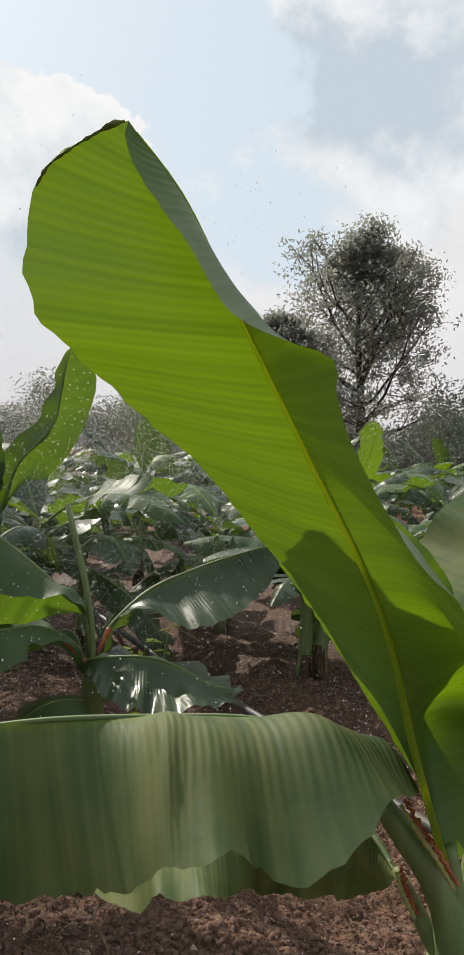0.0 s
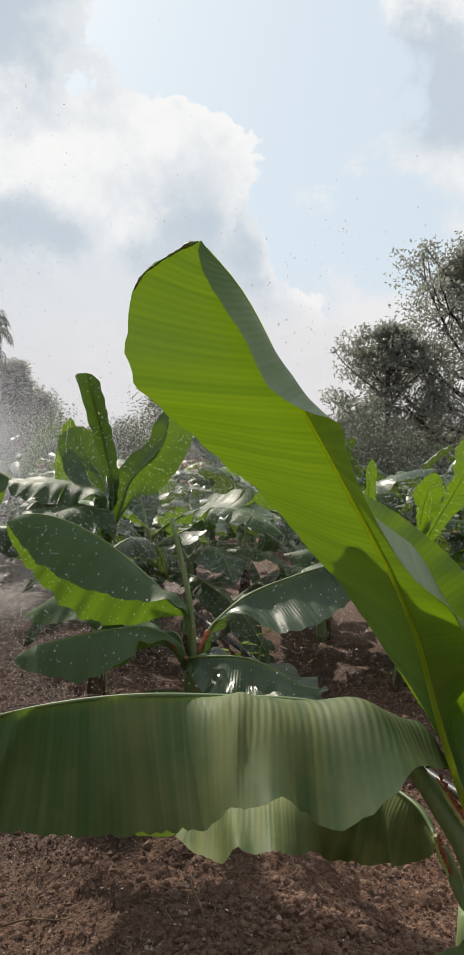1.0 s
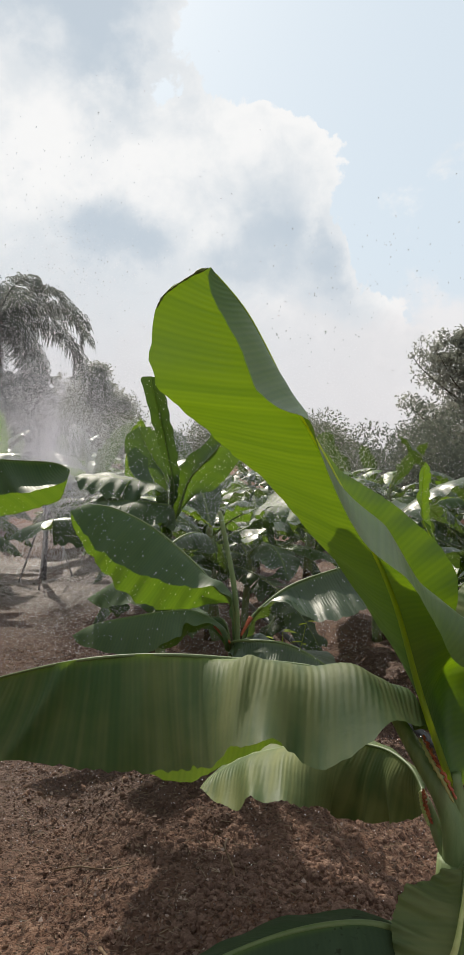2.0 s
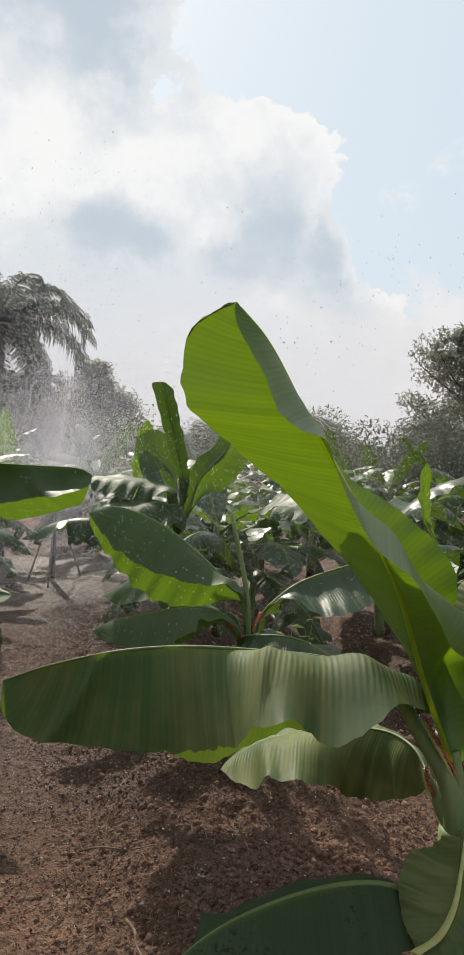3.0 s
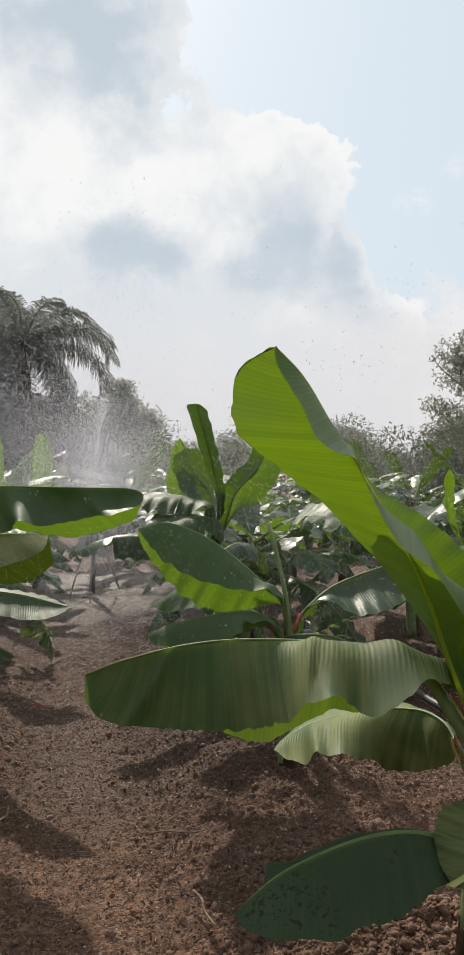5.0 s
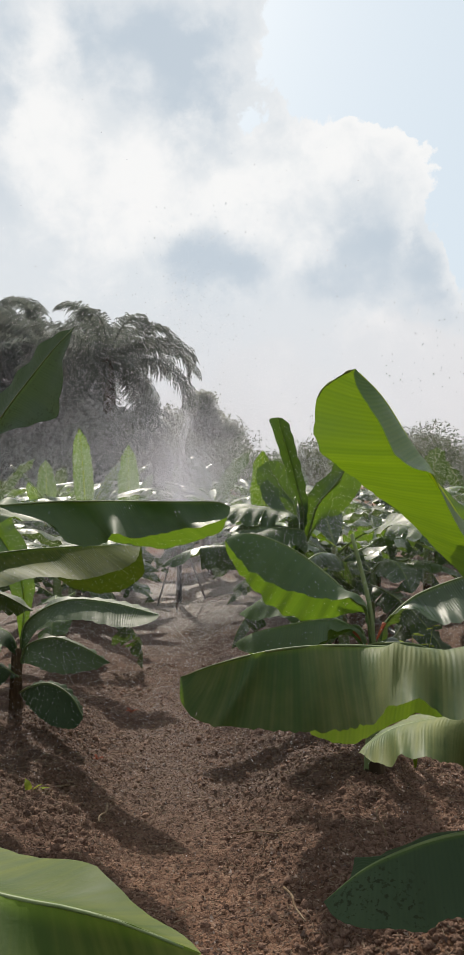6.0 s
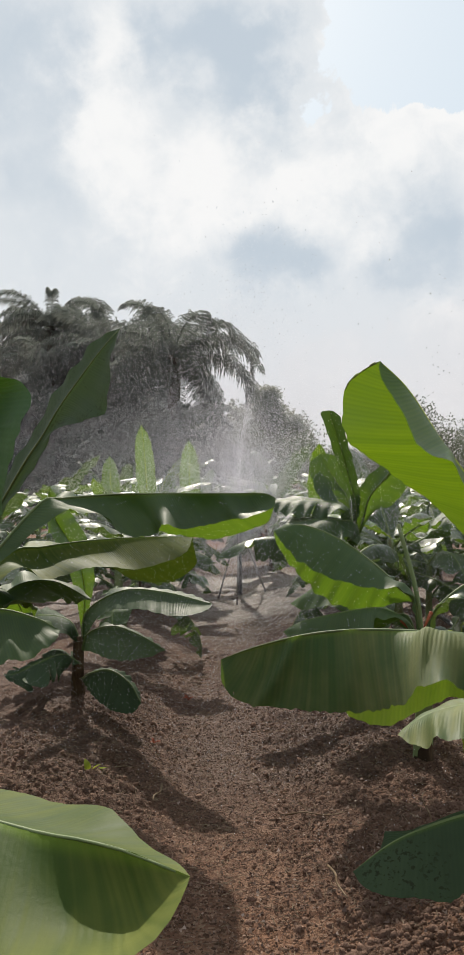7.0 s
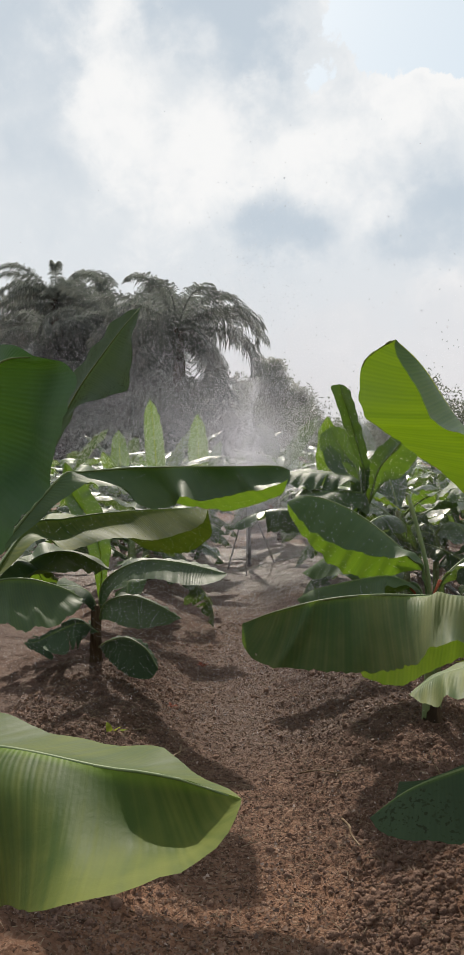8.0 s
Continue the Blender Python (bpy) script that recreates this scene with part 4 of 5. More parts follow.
leaf(p0,
     [(0.44, 1.34, 0.965), (0.452, 1.44, 1.029), (0.484, 1.5, 1.084), (0.56, 1.58, 1.177), (0.645, 1.66, 1.262), (0.825, 1.75, 1.386), (1.009, 1.8, 1.45)],
     [(0.46, 1.56, 1.059), (0.385, 1.72, 1.092), (0.348, 1.78, 1.137), (0.387, 1.82, 1.204), (0.406, 1.88, 1.31), (0.54, 1.94, 1.391), (0.678, 1.98, 1.494), (0.848, 1.95, 1.555)],
     [(0.5, 1.4, 1.043), (0.575, 1.3, 1.029), (0.682, 1.32, 1.071), (0.814, 1.42, 1.166), (0.958, 1.62, 1.316)],
     bulge=(.10,.10), ripple=.009, rib=.013, mat=LEAF_PLEATED, wave=0.022, rows=96, across=14)
leaf(p0,
     [(0.47, 1.27, 0.805), (0.494, 1.33, 0.861), (0.522, 1.36, 0.883), (0.603, 1.4, 0.904), (0.721, 1.45, 0.884), (0.844, 1.5, 0.797)],
     [(0.474, 1.36, 0.886), (0.575, 1.46, 0.899), (0.716, 1.55, 0.887), (0.818, 1.55, 0.829)],
     [(0.444, 1.28, 0.852), (0.534, 1.25, 0.872), (0.596, 1.25, 0.833), (0.692, 1.3, 0.787), (0.797, 1.4, 0.778)],
     bulge=(.1,.12), ripple=.006, rib=.009, wave=0.02)
leaf(p0,
     [(0.45, 1.24, 0.75), (0.47, 1.26, 0.778), (0.493, 1.28, 0.794), (0.539, 1.3, 0.797), (0.605, 1.32, 0.736), (0.7, 1.32, 0.653), (0.776, 1.3, 0.563)],
     [(0.447, 1.3, 0.765), (0.53, 1.42, 0.765), (0.634, 1.48, 0.711), (0.732, 1.45, 0.634)],
     [(0.448, 1.2, 0.757), (0.507, 1.16, 0.743), (0.566, 1.14, 0.685), (0.627, 1.16, 0.626), (0.736, 1.22, 0.567)],
     bulge=(.12,.12), ripple=.012, rib=.008, wave=0.03)
leaf(p0,
     [(0.4, 1.2, 0.5), (0.485, 1.22, 0.592), (0.582, 1.3, 0.535), (0.696, 1.35, 0.479), (0.789, 1.35, 0.445)],
     [(0.521, 1.35, 0.534), (0.625, 1.45, 0.484), (0.74, 1.45, 0.458)],
     [(0.507, 1.15, 0.584), (0.576, 1.18, 0.519), (0.668, 1.22, 0.481)],
     bulge=(.1,.1), ripple=.01, rib=.007, mat=LEAF_PALE)
leaf(p0,
     [(0.42, 1.225, 0.72), (0.514, 1.2, 0.735), (0.53, 1.18, 0.689), (0.542, 1.19, 0.629), (0.554, 1.2, 0.571)],
     [(0.497, 1.18, 0.726), (0.51, 1.15, 0.681), (0.528, 1.18, 0.609)],
     [(0.53, 1.2, 0.721), (0.551, 1.22, 0.662), (0.561, 1.2, 0.604)],
     bulge=(.3,-.3), ripple=.02, rib=.004, mat=STEM_OLD, rows=36, across=6, tears=5, ragged=.5)
edge = spline([(-0.25, 0.943, 1.813), (-0.235, 0.936, 1.834), (-0.213, 0.928, 1.848), (-0.194, 0.922, 1.858), (-0.176, 0.916, 1.866), (-0.159, 0.912, 1.874), (-0.145, 0.912, 1.878)], 40)[0]
curl = np.arange(40)
frayed = 0.0014 + 0.0022 * np.abs(np.sin(curl * 0.31) * np.sin(curl * 0.83)) + 0.0035 * np.exp(-(((curl - 34) / 3.0) ** 2))
ev, ef = tube(edge - np.array([0, 0.002, 0.004]), frayed, 6, 0.6)
mesh_object("curled_margin", ev, ef, WITHERED, p0, "curled withered margin at the leaf tip")
fold_line = spline([(0.378, 1.105, 0.768), (0.369, 1.045, 0.712), (0.358, 0.995, 0.664), (0.332, 0.952, 0.624), (0.290, 0.925, 0.598)], 24)[0]
fold_wide = 0.004 + 0.016 * np.linspace(0, 1, 24) ** 1.6
fv = np.vstack([fold_line + np.array([0.003, -0.006, 0.006]), fold_line + np.stack([-0.9 * fold_wide, -0.009 + 0 * fold_wide, 0.006 + 0.25 * fold_wide], 1), fold_line + np.array([-0.001, 0.004, -0.004])])
mesh_object("folded_edge", fv, [(i, i + 1, 24 + i + 1, 24 + i) for i in range(23)] + [(24 + i, 24 + i + 1, 48 + i + 1, 48 + i) for i in range(23)], YELLOW_EDGE, p0, "pale yellow fold along the midrib")
p3 = plant_at("banana plant with bright yellow-green upright new leaves")
stem(p3, (0.49, 5.1, -0.03), (0.49, 5.1, 0.78), 0.055, 0.034, 43)
leaf(p3,
     [(0.49, 5.1, 0.76), (0.339, 5.1, 1.028), (0.254, 5.08, 1.181), (0.238, 5.05, 1.361), (0.247, 5.0, 1.575)],
     [(0.285, 5.0, 1.108), (0.211, 4.98, 1.22), (0.192, 4.96, 1.383), (0.208, 4.96, 1.516)],
     [(0.328, 5.1, 1.094), (0.302, 5.1, 1.273), (0.291, 5.06, 1.43), (0.274, 5.04, 1.541)],
     bulge=(.1,.1), ripple=.006, rib=.007, mat=LEAF_YOUNG, rows=40, across=7, tears=4, ragged=.18)
leaf(p3,
     [(0.49, 5.1, 0.78), (0.565, 5.05, 1.046), (0.573, 4.95, 1.208), (0.597, 4.85, 1.364), (0.613, 4.78, 1.49)],
     [(0.526, 4.95, 1.118), (0.495, 4.8, 1.297), (0.509, 4.72, 1.419), (0.562, 4.7, 1.488)],
     [(0.636, 5.0, 1.143), (0.687, 4.95, 1.301), (0.696, 4.9, 1.423), (0.657, 4.85, 1.491)],
     bulge=(.2,-.2), ripple=.008, rib=.007, mat=LEAF_YOUNG, rows=40, across=7, wave=.02, tears=3, ragged=.3)
leaf(p3,
     [(0.49, 5.1, 0.78), (0.682, 5.1, 1.16), (0.793, 5.1, 1.366), (0.869, 5.08, 1.546), (0.875, 5.05, 1.734)],
     [(0.696, 5.05, 1.274), (0.792, 5.0, 1.456), (0.792, 4.98, 1.608), (0.814, 5.0, 1.695)],
     [(0.791, 5.15, 1.208), (0.917, 5.2, 1.346), (0.969, 5.15, 1.528), (0.933, 5.1, 1.667)],
     bulge=(.1,.1), ripple=.006, rib=.007, mat=LEAF_YOUNG, rows=40, across=7, tears=4, ragged=.18)
for az, rise, length, drop, seed in ((200, 30, 0.9, 85, 931), (80, 25, 0.95, 85, 932), (320, 25, 0.9, 90, 933), (140, 20, 0.85, 90, 934)):
    grown_leaf(p3, (0.49, 5.1, 0.78), az, rise, length, 0.34, drop, 32, LEAF_WET, seed, tears=5, rows=30, across=5)
p4 = plant_at("wet banana plant with ragged drooping leaves")
stem(p4, (-1.061, 5.6, -0.03), (-1.061, 5.6, 0.80), 0.034, 0.024, 47)
for az, rise, length, drop, seed in ((10, 28, 0.9, 90, 941), (120, 25, 0.95, 85, 942), (230, 22, 0.9, 95, 943), (300, 35, 0.85, 80, 944)):
    grown_leaf(p4, (-1.061, 5.6, 0.76), az, rise, length, 0.34, drop, 32, LEAF_WET, seed, tears=6, rows=30, across=5)
p1 = plant_at("wet banana plant with drooping leaves and a cut stalk")
stem(p1, (-0.50, 2.86, -0.03), (-0.49, 2.85, 0.74), 0.055, 0.036, 5)
cv, cf = tube(spline([(-0.49, 2.85, 0.66), (-0.515, 2.85, 0.95), (-0.60, 2.84, 1.30)], 10)[0], np.linspace(0.014, 0.010, 10), 9)
mesh_object("cut_stalk", cv, cf, STEM, p1, "bare green leaf stalk cut off at its end")
for line in (((-0.577, 2.77, 0.819), (-0.544, 2.765, 0.79), (-0.506, 2.77, 0.751)), ((-0.427, 2.79, 0.867), (-0.443, 2.775, 0.829), (-0.461, 2.77, 0.787))):
    rv, rf = tube(spline(line, 10)[0], np.linspace(0.010, 0.005, 10), 8)
    mesh_object("sheath_margin", rv, rf, RED_EDGE, p1, "reddish margin of the leaf stalk")
leaf(p1,
     [(-0.5, 2.85, 0.7), (-0.529, 2.84, 0.912), (-0.594, 2.84, 0.969), (-0.723, 2.84, 1.085), (-0.906, 2.84, 1.212), (-1.081, 2.82, 1.285), (-1.203, 2.8, 1.293), (-1.272, 2.78, 1.26)],
     [(-0.524, 2.75, 0.946), (-0.628, 2.72, 0.988), (-0.738, 2.68, 0.989), (-0.915, 2.66, 1.036), (-1.072, 2.68, 1.1), (-1.192, 2.72, 1.19)],
     [(-0.537, 2.92, 0.875), (-0.648, 2.98, 0.872), (-0.745, 3.0, 0.836), (-0.891, 3.0, 0.811), (-1.021, 2.98, 0.854), (-1.152, 2.96, 0.954), (-1.253, 2.9, 1.087), (-1.286, 2.84, 1.194)],
     bulge=(((0, .1), (.18, .12), (.28, .42), (.38, .10), (1, .08)), .08), ripple=.008, rib=.012, wave=0.010)
leaf(p1,
     [(-0.5, 2.83, 0.66), (-0.532, 2.75, 0.81), (-0.643, 2.7, 0.884), (-0.765, 2.66, 0.88), (-0.92, 2.62, 0.848), (-1.056, 2.6, 0.809), (-1.152, 2.6, 0.751)],
     [(-0.548, 2.66, 0.829), (-0.639, 2.55, 0.871), (-0.658, 2.5, 0.804), (-0.814, 2.46, 0.737), (-0.958, 2.48, 0.727), (-1.089, 2.54, 0.733)],
     [(-0.59, 2.85, 0.787), (-0.708, 2.92, 0.758), (-0.81, 2.92, 0.679), (-0.999, 2.86, 0.651), (-1.118, 2.76, 0.681)],
     bulge=(.12,.1), ripple=.008, rib=.010, wave=0.016)
leaf(p1,
     [(-0.48, 2.86, 0.7), (-0.454, 2.9, 0.823), (-0.395, 2.94, 0.902), (-0.29, 3.0, 0.987), (-0.122, 3.06, 1.059), (0.041, 3.1, 1.114), (0.148, 3.12, 1.139), (0.205, 3.12, 1.098)],
     [(-0.414, 2.85, 0.88), (-0.301, 2.8, 0.934), (-0.191, 2.78, 0.908), (-0.083, 2.8, 0.882), (0.024, 2.88, 0.912), (0.136, 3.0, 1.007)],
     [(-0.385, 3.05, 0.873), (-0.268, 3.16, 0.941), (-0.102, 3.22, 1.011), (0.093, 3.22, 1.088)],
     bulge=(.12,.05), ripple=.012, rib=.011, mat=LEAF_WET, wave=0.016)
leaf(p1,
     [(-0.48, 2.83, 0.66), (-0.507, 2.78, 0.749), (-0.395, 2.74, 0.781), (-0.266, 2.72, 0.787), (-0.159, 2.7, 0.759), (-0.053, 2.7, 0.706), (0.052, 2.7, 0.693)],
     [(-0.477, 2.68, 0.727), (-0.393, 2.55, 0.688), (-0.295, 2.48, 0.676), (-0.179, 2.46, 0.681), (-0.086, 2.5, 0.691), (0.001, 2.6, 0.683)],
     [(-0.462, 2.9, 0.744), (-0.314, 2.98, 0.728), (-0.153, 3.0, 0.694), (-0.012, 2.88, 0.676)],
     bulge=(.14,.05), ripple=.012, rib=.010, mat=LEAF_WET, wave=0.014)
leaf(p1,
     [(-0.52, 2.8, 0.6), (-0.499, 2.7, 0.636), (-0.562, 2.65, 0.65), (-0.631, 2.6, 0.633), (-0.715, 2.55, 0.567)],
     [(-0.449, 2.6, 0.609), (-0.493, 2.52, 0.596), (-0.58, 2.48, 0.578)],
     [(-0.56, 2.85, 0.591), (-0.681, 2.9, 0.566), (-0.743, 2.8, 0.551)],
     bulge=(.1,.1), ripple=.008, rib=.008)
leaf(p1,
     [(-0.52, 2.88, 0.66), (-0.587, 2.95, 0.81), (-0.73, 3.0, 0.79), (-0.896, 3.1, 0.865), (-1.139, 3.15, 0.91), (-1.359, 3.2, 0.79)],
     [(-0.626, 2.9, 0.768), (-0.795, 2.95, 0.771), (-1.027, 3.0, 0.823), (-1.222, 3.08, 0.781)],
     [(-0.701, 3.1, 0.797), (-0.897, 3.2, 0.874), (-1.146, 3.25, 0.913)],
     bulge=(.1,.1), ripple=.008, rib=.008)
p2 = plant_at("banana plant with a rolled upright new leaf in the spray")
stem(p2, (-1.36, 4.32, -0.03), (-1.33, 4.30, 0.98), 0.055, 0.034, 7)
leaf(p2,
     [(-1.32, 4.3, 0.95), (-1.226, 4.25, 1.206), (-1.156, 4.2, 1.388), (-1.032, 4.12, 1.51), (-0.931, 4.08, 1.631), (-0.895, 4.05, 1.813), (-0.853, 4.02, 1.997)],
     [(-1.153, 4.2, 1.267), (-0.992, 4.16, 1.332), (-0.854, 4.12, 1.481), (-0.752, 4.08, 1.703), (-0.731, 4.05, 1.888)],
     [(-1.292, 4.26, 1.333), (-1.212, 4.24, 1.49), (-1.102, 4.2, 1.595), (-0.99, 4.14, 1.714), (-0.952, 4.1, 1.844), (-0.909, 4.05, 1.938)],
     bulge=(.1,.1), ripple=.01, rib=.010, mat=LEAF, wave=.02)
leaf(p2,
     [(-1.33, 4.3, 0.9), (-1.291, 4.2, 1.225), (-1.315, 4.15, 1.329), (-1.499, 4.1, 1.37), (-1.699, 4.05, 1.377), (-1.83, 4.0, 1.37)],
     [(-1.265, 4.0, 1.272), (-1.389, 3.9, 1.283), (-1.579, 3.85, 1.3), (-1.742, 3.9, 1.332)],
     [(-1.42, 4.3, 1.352), (-1.687, 4.3, 1.379), (-1.837, 4.2, 1.379)],
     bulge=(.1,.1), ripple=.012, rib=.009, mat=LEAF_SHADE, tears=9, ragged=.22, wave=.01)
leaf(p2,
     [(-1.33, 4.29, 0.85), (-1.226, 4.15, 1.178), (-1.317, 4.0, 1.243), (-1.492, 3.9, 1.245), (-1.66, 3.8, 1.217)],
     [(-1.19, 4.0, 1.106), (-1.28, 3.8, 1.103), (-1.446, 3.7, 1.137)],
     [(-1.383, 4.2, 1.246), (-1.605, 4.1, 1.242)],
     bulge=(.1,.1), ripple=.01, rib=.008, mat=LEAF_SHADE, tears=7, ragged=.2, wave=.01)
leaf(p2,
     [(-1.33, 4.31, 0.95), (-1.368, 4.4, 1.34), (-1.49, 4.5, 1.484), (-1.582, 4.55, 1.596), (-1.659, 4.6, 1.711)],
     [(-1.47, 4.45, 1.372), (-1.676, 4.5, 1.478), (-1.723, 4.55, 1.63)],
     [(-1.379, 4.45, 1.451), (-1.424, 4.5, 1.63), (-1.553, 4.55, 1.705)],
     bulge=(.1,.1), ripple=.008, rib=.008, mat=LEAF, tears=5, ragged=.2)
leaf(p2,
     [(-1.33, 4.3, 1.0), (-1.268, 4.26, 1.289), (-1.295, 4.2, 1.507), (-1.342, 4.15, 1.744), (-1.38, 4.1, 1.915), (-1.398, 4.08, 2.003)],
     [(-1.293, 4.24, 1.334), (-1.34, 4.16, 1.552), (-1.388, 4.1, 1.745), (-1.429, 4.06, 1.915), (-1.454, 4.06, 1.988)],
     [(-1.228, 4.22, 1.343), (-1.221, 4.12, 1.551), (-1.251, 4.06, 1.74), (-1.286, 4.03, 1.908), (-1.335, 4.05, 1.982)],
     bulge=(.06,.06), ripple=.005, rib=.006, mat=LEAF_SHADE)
pm = plant_at("banana plant with long leaves reaching over the path")
stem(pm, (-2.40, 1.50, -0.03), (-2.37, 1.52, 0.92), 0.060, 0.038, 9)
leaf(pm,
     [(-2.36, 1.52, 1.0), (-2.171, 1.9, 1.433), (-2.103, 2.0, 1.467), (-1.994, 2.05, 1.477), (-1.813, 2.1, 1.487), (-1.566, 2.15, 1.487), (-1.285, 2.18, 1.485), (-1.074, 2.2, 1.484), (-1.007, 2.2, 1.459)],
     [(-2.028, 1.88, 1.391), (-1.923, 1.93, 1.395), (-1.801, 1.98, 1.382), (-1.711, 1.96, 1.297), (-1.582, 2.06, 1.292), (-1.458, 1.94, 1.345), (-1.375, 2.06, 1.321), (-1.225, 2.12, 1.361), (-1.09, 2.04, 1.378), (-1.003, 2.14, 1.416)],
     [(-2.301, 2.2, 1.465), (-2.179, 2.35, 1.425), (-1.843, 2.42, 1.294), (-1.551, 2.42, 1.242), (-1.342, 2.42, 1.262), (-1.131, 2.36, 1.333)],
     bulge=(((0, .03), (.52, .05), (.60, .32), (.68, .04), (.71, .04), (.78, .36), (.85, .05), (.92, .32), (1, .1)), .12), ripple=.006, rib=.011, wave=.004, rows=90, across=14)
leaf(pm,
     [(-2.36, 1.54, 0.92), (-2.457, 2.0, 1.177), (-2.388, 2.2, 1.199), (-2.264, 2.35, 1.217), (-2.056, 2.45, 1.232), (-1.817, 2.5, 1.242), (-1.652, 2.55, 1.238)],
     [(-2.291, 1.9, 1.118), (-2.226, 2.0, 1.062), (-2.153, 2.1, 1.067), (-2.0, 2.2, 1.106), (-1.832, 2.28, 1.087), (-1.699, 2.36, 1.128), (-1.628, 2.44, 1.169)],
     [(-2.64, 2.4, 1.197), (-2.407, 2.65, 1.089), (-2.181, 2.75, 0.96), (-1.934, 2.75, 0.96), (-1.727, 2.7, 1.054)],
     bulge=(((0, .16), (.55, .16), (.72, .02), (1, 0)), .12), ripple=.005, rib=.011, mat=LEAF_FRESH, wave=0.008, rows=90, across=14)
leaf(pm,
     [(-2.38, 1.5, 0.85), (-2.504, 1.9, 0.904), (-2.476, 2.1, 1.003), (-2.392, 2.3, 0.997), (-2.258, 2.45, 0.88)],
     [(-2.369, 1.8, 0.898), (-2.26, 1.9, 0.964), (-2.212, 2.1, 0.92)],
     [(-2.698, 2.3, 1.001), (-2.599, 2.5, 0.986), (-2.418, 2.55, 0.927)],
     bulge=(.12,.12), ripple=.008, rib=.010, wave=0.02)
leaf(pm,
     [(-2.38, 1.48, 0.78), (-2.269, 1.5, 0.955), (-2.143, 1.6, 0.974), (-1.972, 1.65, 0.935), (-1.881, 1.7, 0.876)],
     [(-2.053, 1.35, 0.812), (-1.929, 1.4, 0.786), (-1.848, 1.5, 0.81), (-1.822, 1.6, 0.858)],
     [(-2.361, 1.75, 0.922), (-2.219, 1.85, 0.899), (-2.027, 1.8, 0.876)],
     bulge=(.12,.12), ripple=.008, rib=.010, wave=0.02)
leaf(pm,
     [(-2.35, 1.5, 1.05), (-1.885, 1.45, 1.599), (-1.729, 1.42, 1.746), (-1.618, 1.4, 1.864), (-1.482, 1.38, 1.987), (-1.366, 1.36, 2.082), (-1.263, 1.34, 2.15)],
     [(-1.746, 1.4, 1.635), (-1.611, 1.35, 1.764), (-1.469, 1.3, 1.785), (-1.288, 1.26, 1.817), (-1.277, 1.26, 1.928), (-1.275, 1.28, 2.041)],
     [(-1.988, 1.55, 1.652), (-1.885, 1.55, 1.781), (-1.744, 1.5, 1.914), (-1.563, 1.45, 2.036), (-1.451, 1.42, 2.12)],
     bulge=(.08,.05), ripple=.006, rib=.009, mat=LEAF_DARK, wave=0.014)
pn = plant_at("banana plant with a broad pale leaf arching over the path")
stem(pn, (-1.55, -0.15, -0.03), (-1.52, -0.14, 0.95), 0.060, 0.040, 11)
leaf(pn,
     [(-1.5, -0.15, 0.92), (-1.166, -0.22, 0.907), (-0.785, -0.28, 1.041), (-0.493, -0.33, 1.094), (-0.274, -0.35, 1.104), (-0.204, -0.36, 1.113), (-0.114, -0.38, 1.124), (-0.051, -0.39, 1.122), (-0.007, -0.4, 1.122)],
     [(-1.101, -0.24, 0.846), (-0.797, -0.31, 0.803), (-0.565, -0.38, 0.839), (-0.341, -0.5, 0.945), (-0.176, -0.6, 1.043), (-0.103, -0.6, 1.07), (-0.056, -0.57, 1.077), (-0.014, -0.53, 1.089), (0.009, -0.48, 1.108), (0.004, -0.43, 1.123)],
     [(-1.266, -0.12, 0.882), (-0.998, -0.1, 0.985), (-0.792, -0.12, 1.033), (-0.646, -0.15, 1.065), (-0.492, -0.17, 1.066), (-0.365, -0.2, 1.07), (-0.253, -0.24, 1.092), (-0.2, -0.27, 1.106), (-0.118, -0.32, 1.11), (-0.042, -0.37, 1.121)],
     bulge=(((0, -.20), (.70, -.24), (.76, -.12), (.81, .02), (.86, .28), (.93, .42), (1, .3)), .08), ripple=.004, rib=.009, mat=LEAF_FRESH, wave=.010, across=16)
leaf(pn,
     [(-1.5, -0.12, 1.0), (-1.20, 0.02, 1.25), (-1.08, 0.06, 1.46), (-0.99, 0.07, 1.62), (-0.90, 0.06, 1.73), (-0.80, 0.04, 1.79), (-0.70, 0.03, 1.792)],
     [(-0.90, -0.03, 1.18), (-0.798, -0.03, 1.299), (-0.697, -0.04, 1.422), (-0.611, -0.05, 1.525), (-0.569, -0.06, 1.611), (-0.535, -0.05, 1.683), (-0.553, -0.02, 1.737), (-0.615, 0.01, 1.775)],
     [(-1.36, 0.14, 1.30), (-1.30, 0.20, 1.50), (-1.20, 0.22, 1.66), (-1.06, 0.18, 1.78), (-0.90, 0.10, 1.83), (-0.77, 0.05, 1.82)],
     bulge=(((0, .05), (.45, .05), (.62, .20), (.75, .30), (.9, .25), (1, .1)), .08), ripple=.004, rib=.010, mat=LEAF_DEEP, wave=0.012, rows=90, across=14)
for az, rise, length, drop, seed in ((200, 35, 0.9, 70, 901), (80, 25, 0.95, 85, 902), (300, 20, 0.9, 90, 903)):
    grown_leaf(p2, (-1.33, 4.30, 0.92), az, rise, length, 0.34, drop, 32, LEAF_WET, seed, tears=4, rows=40, across=7)
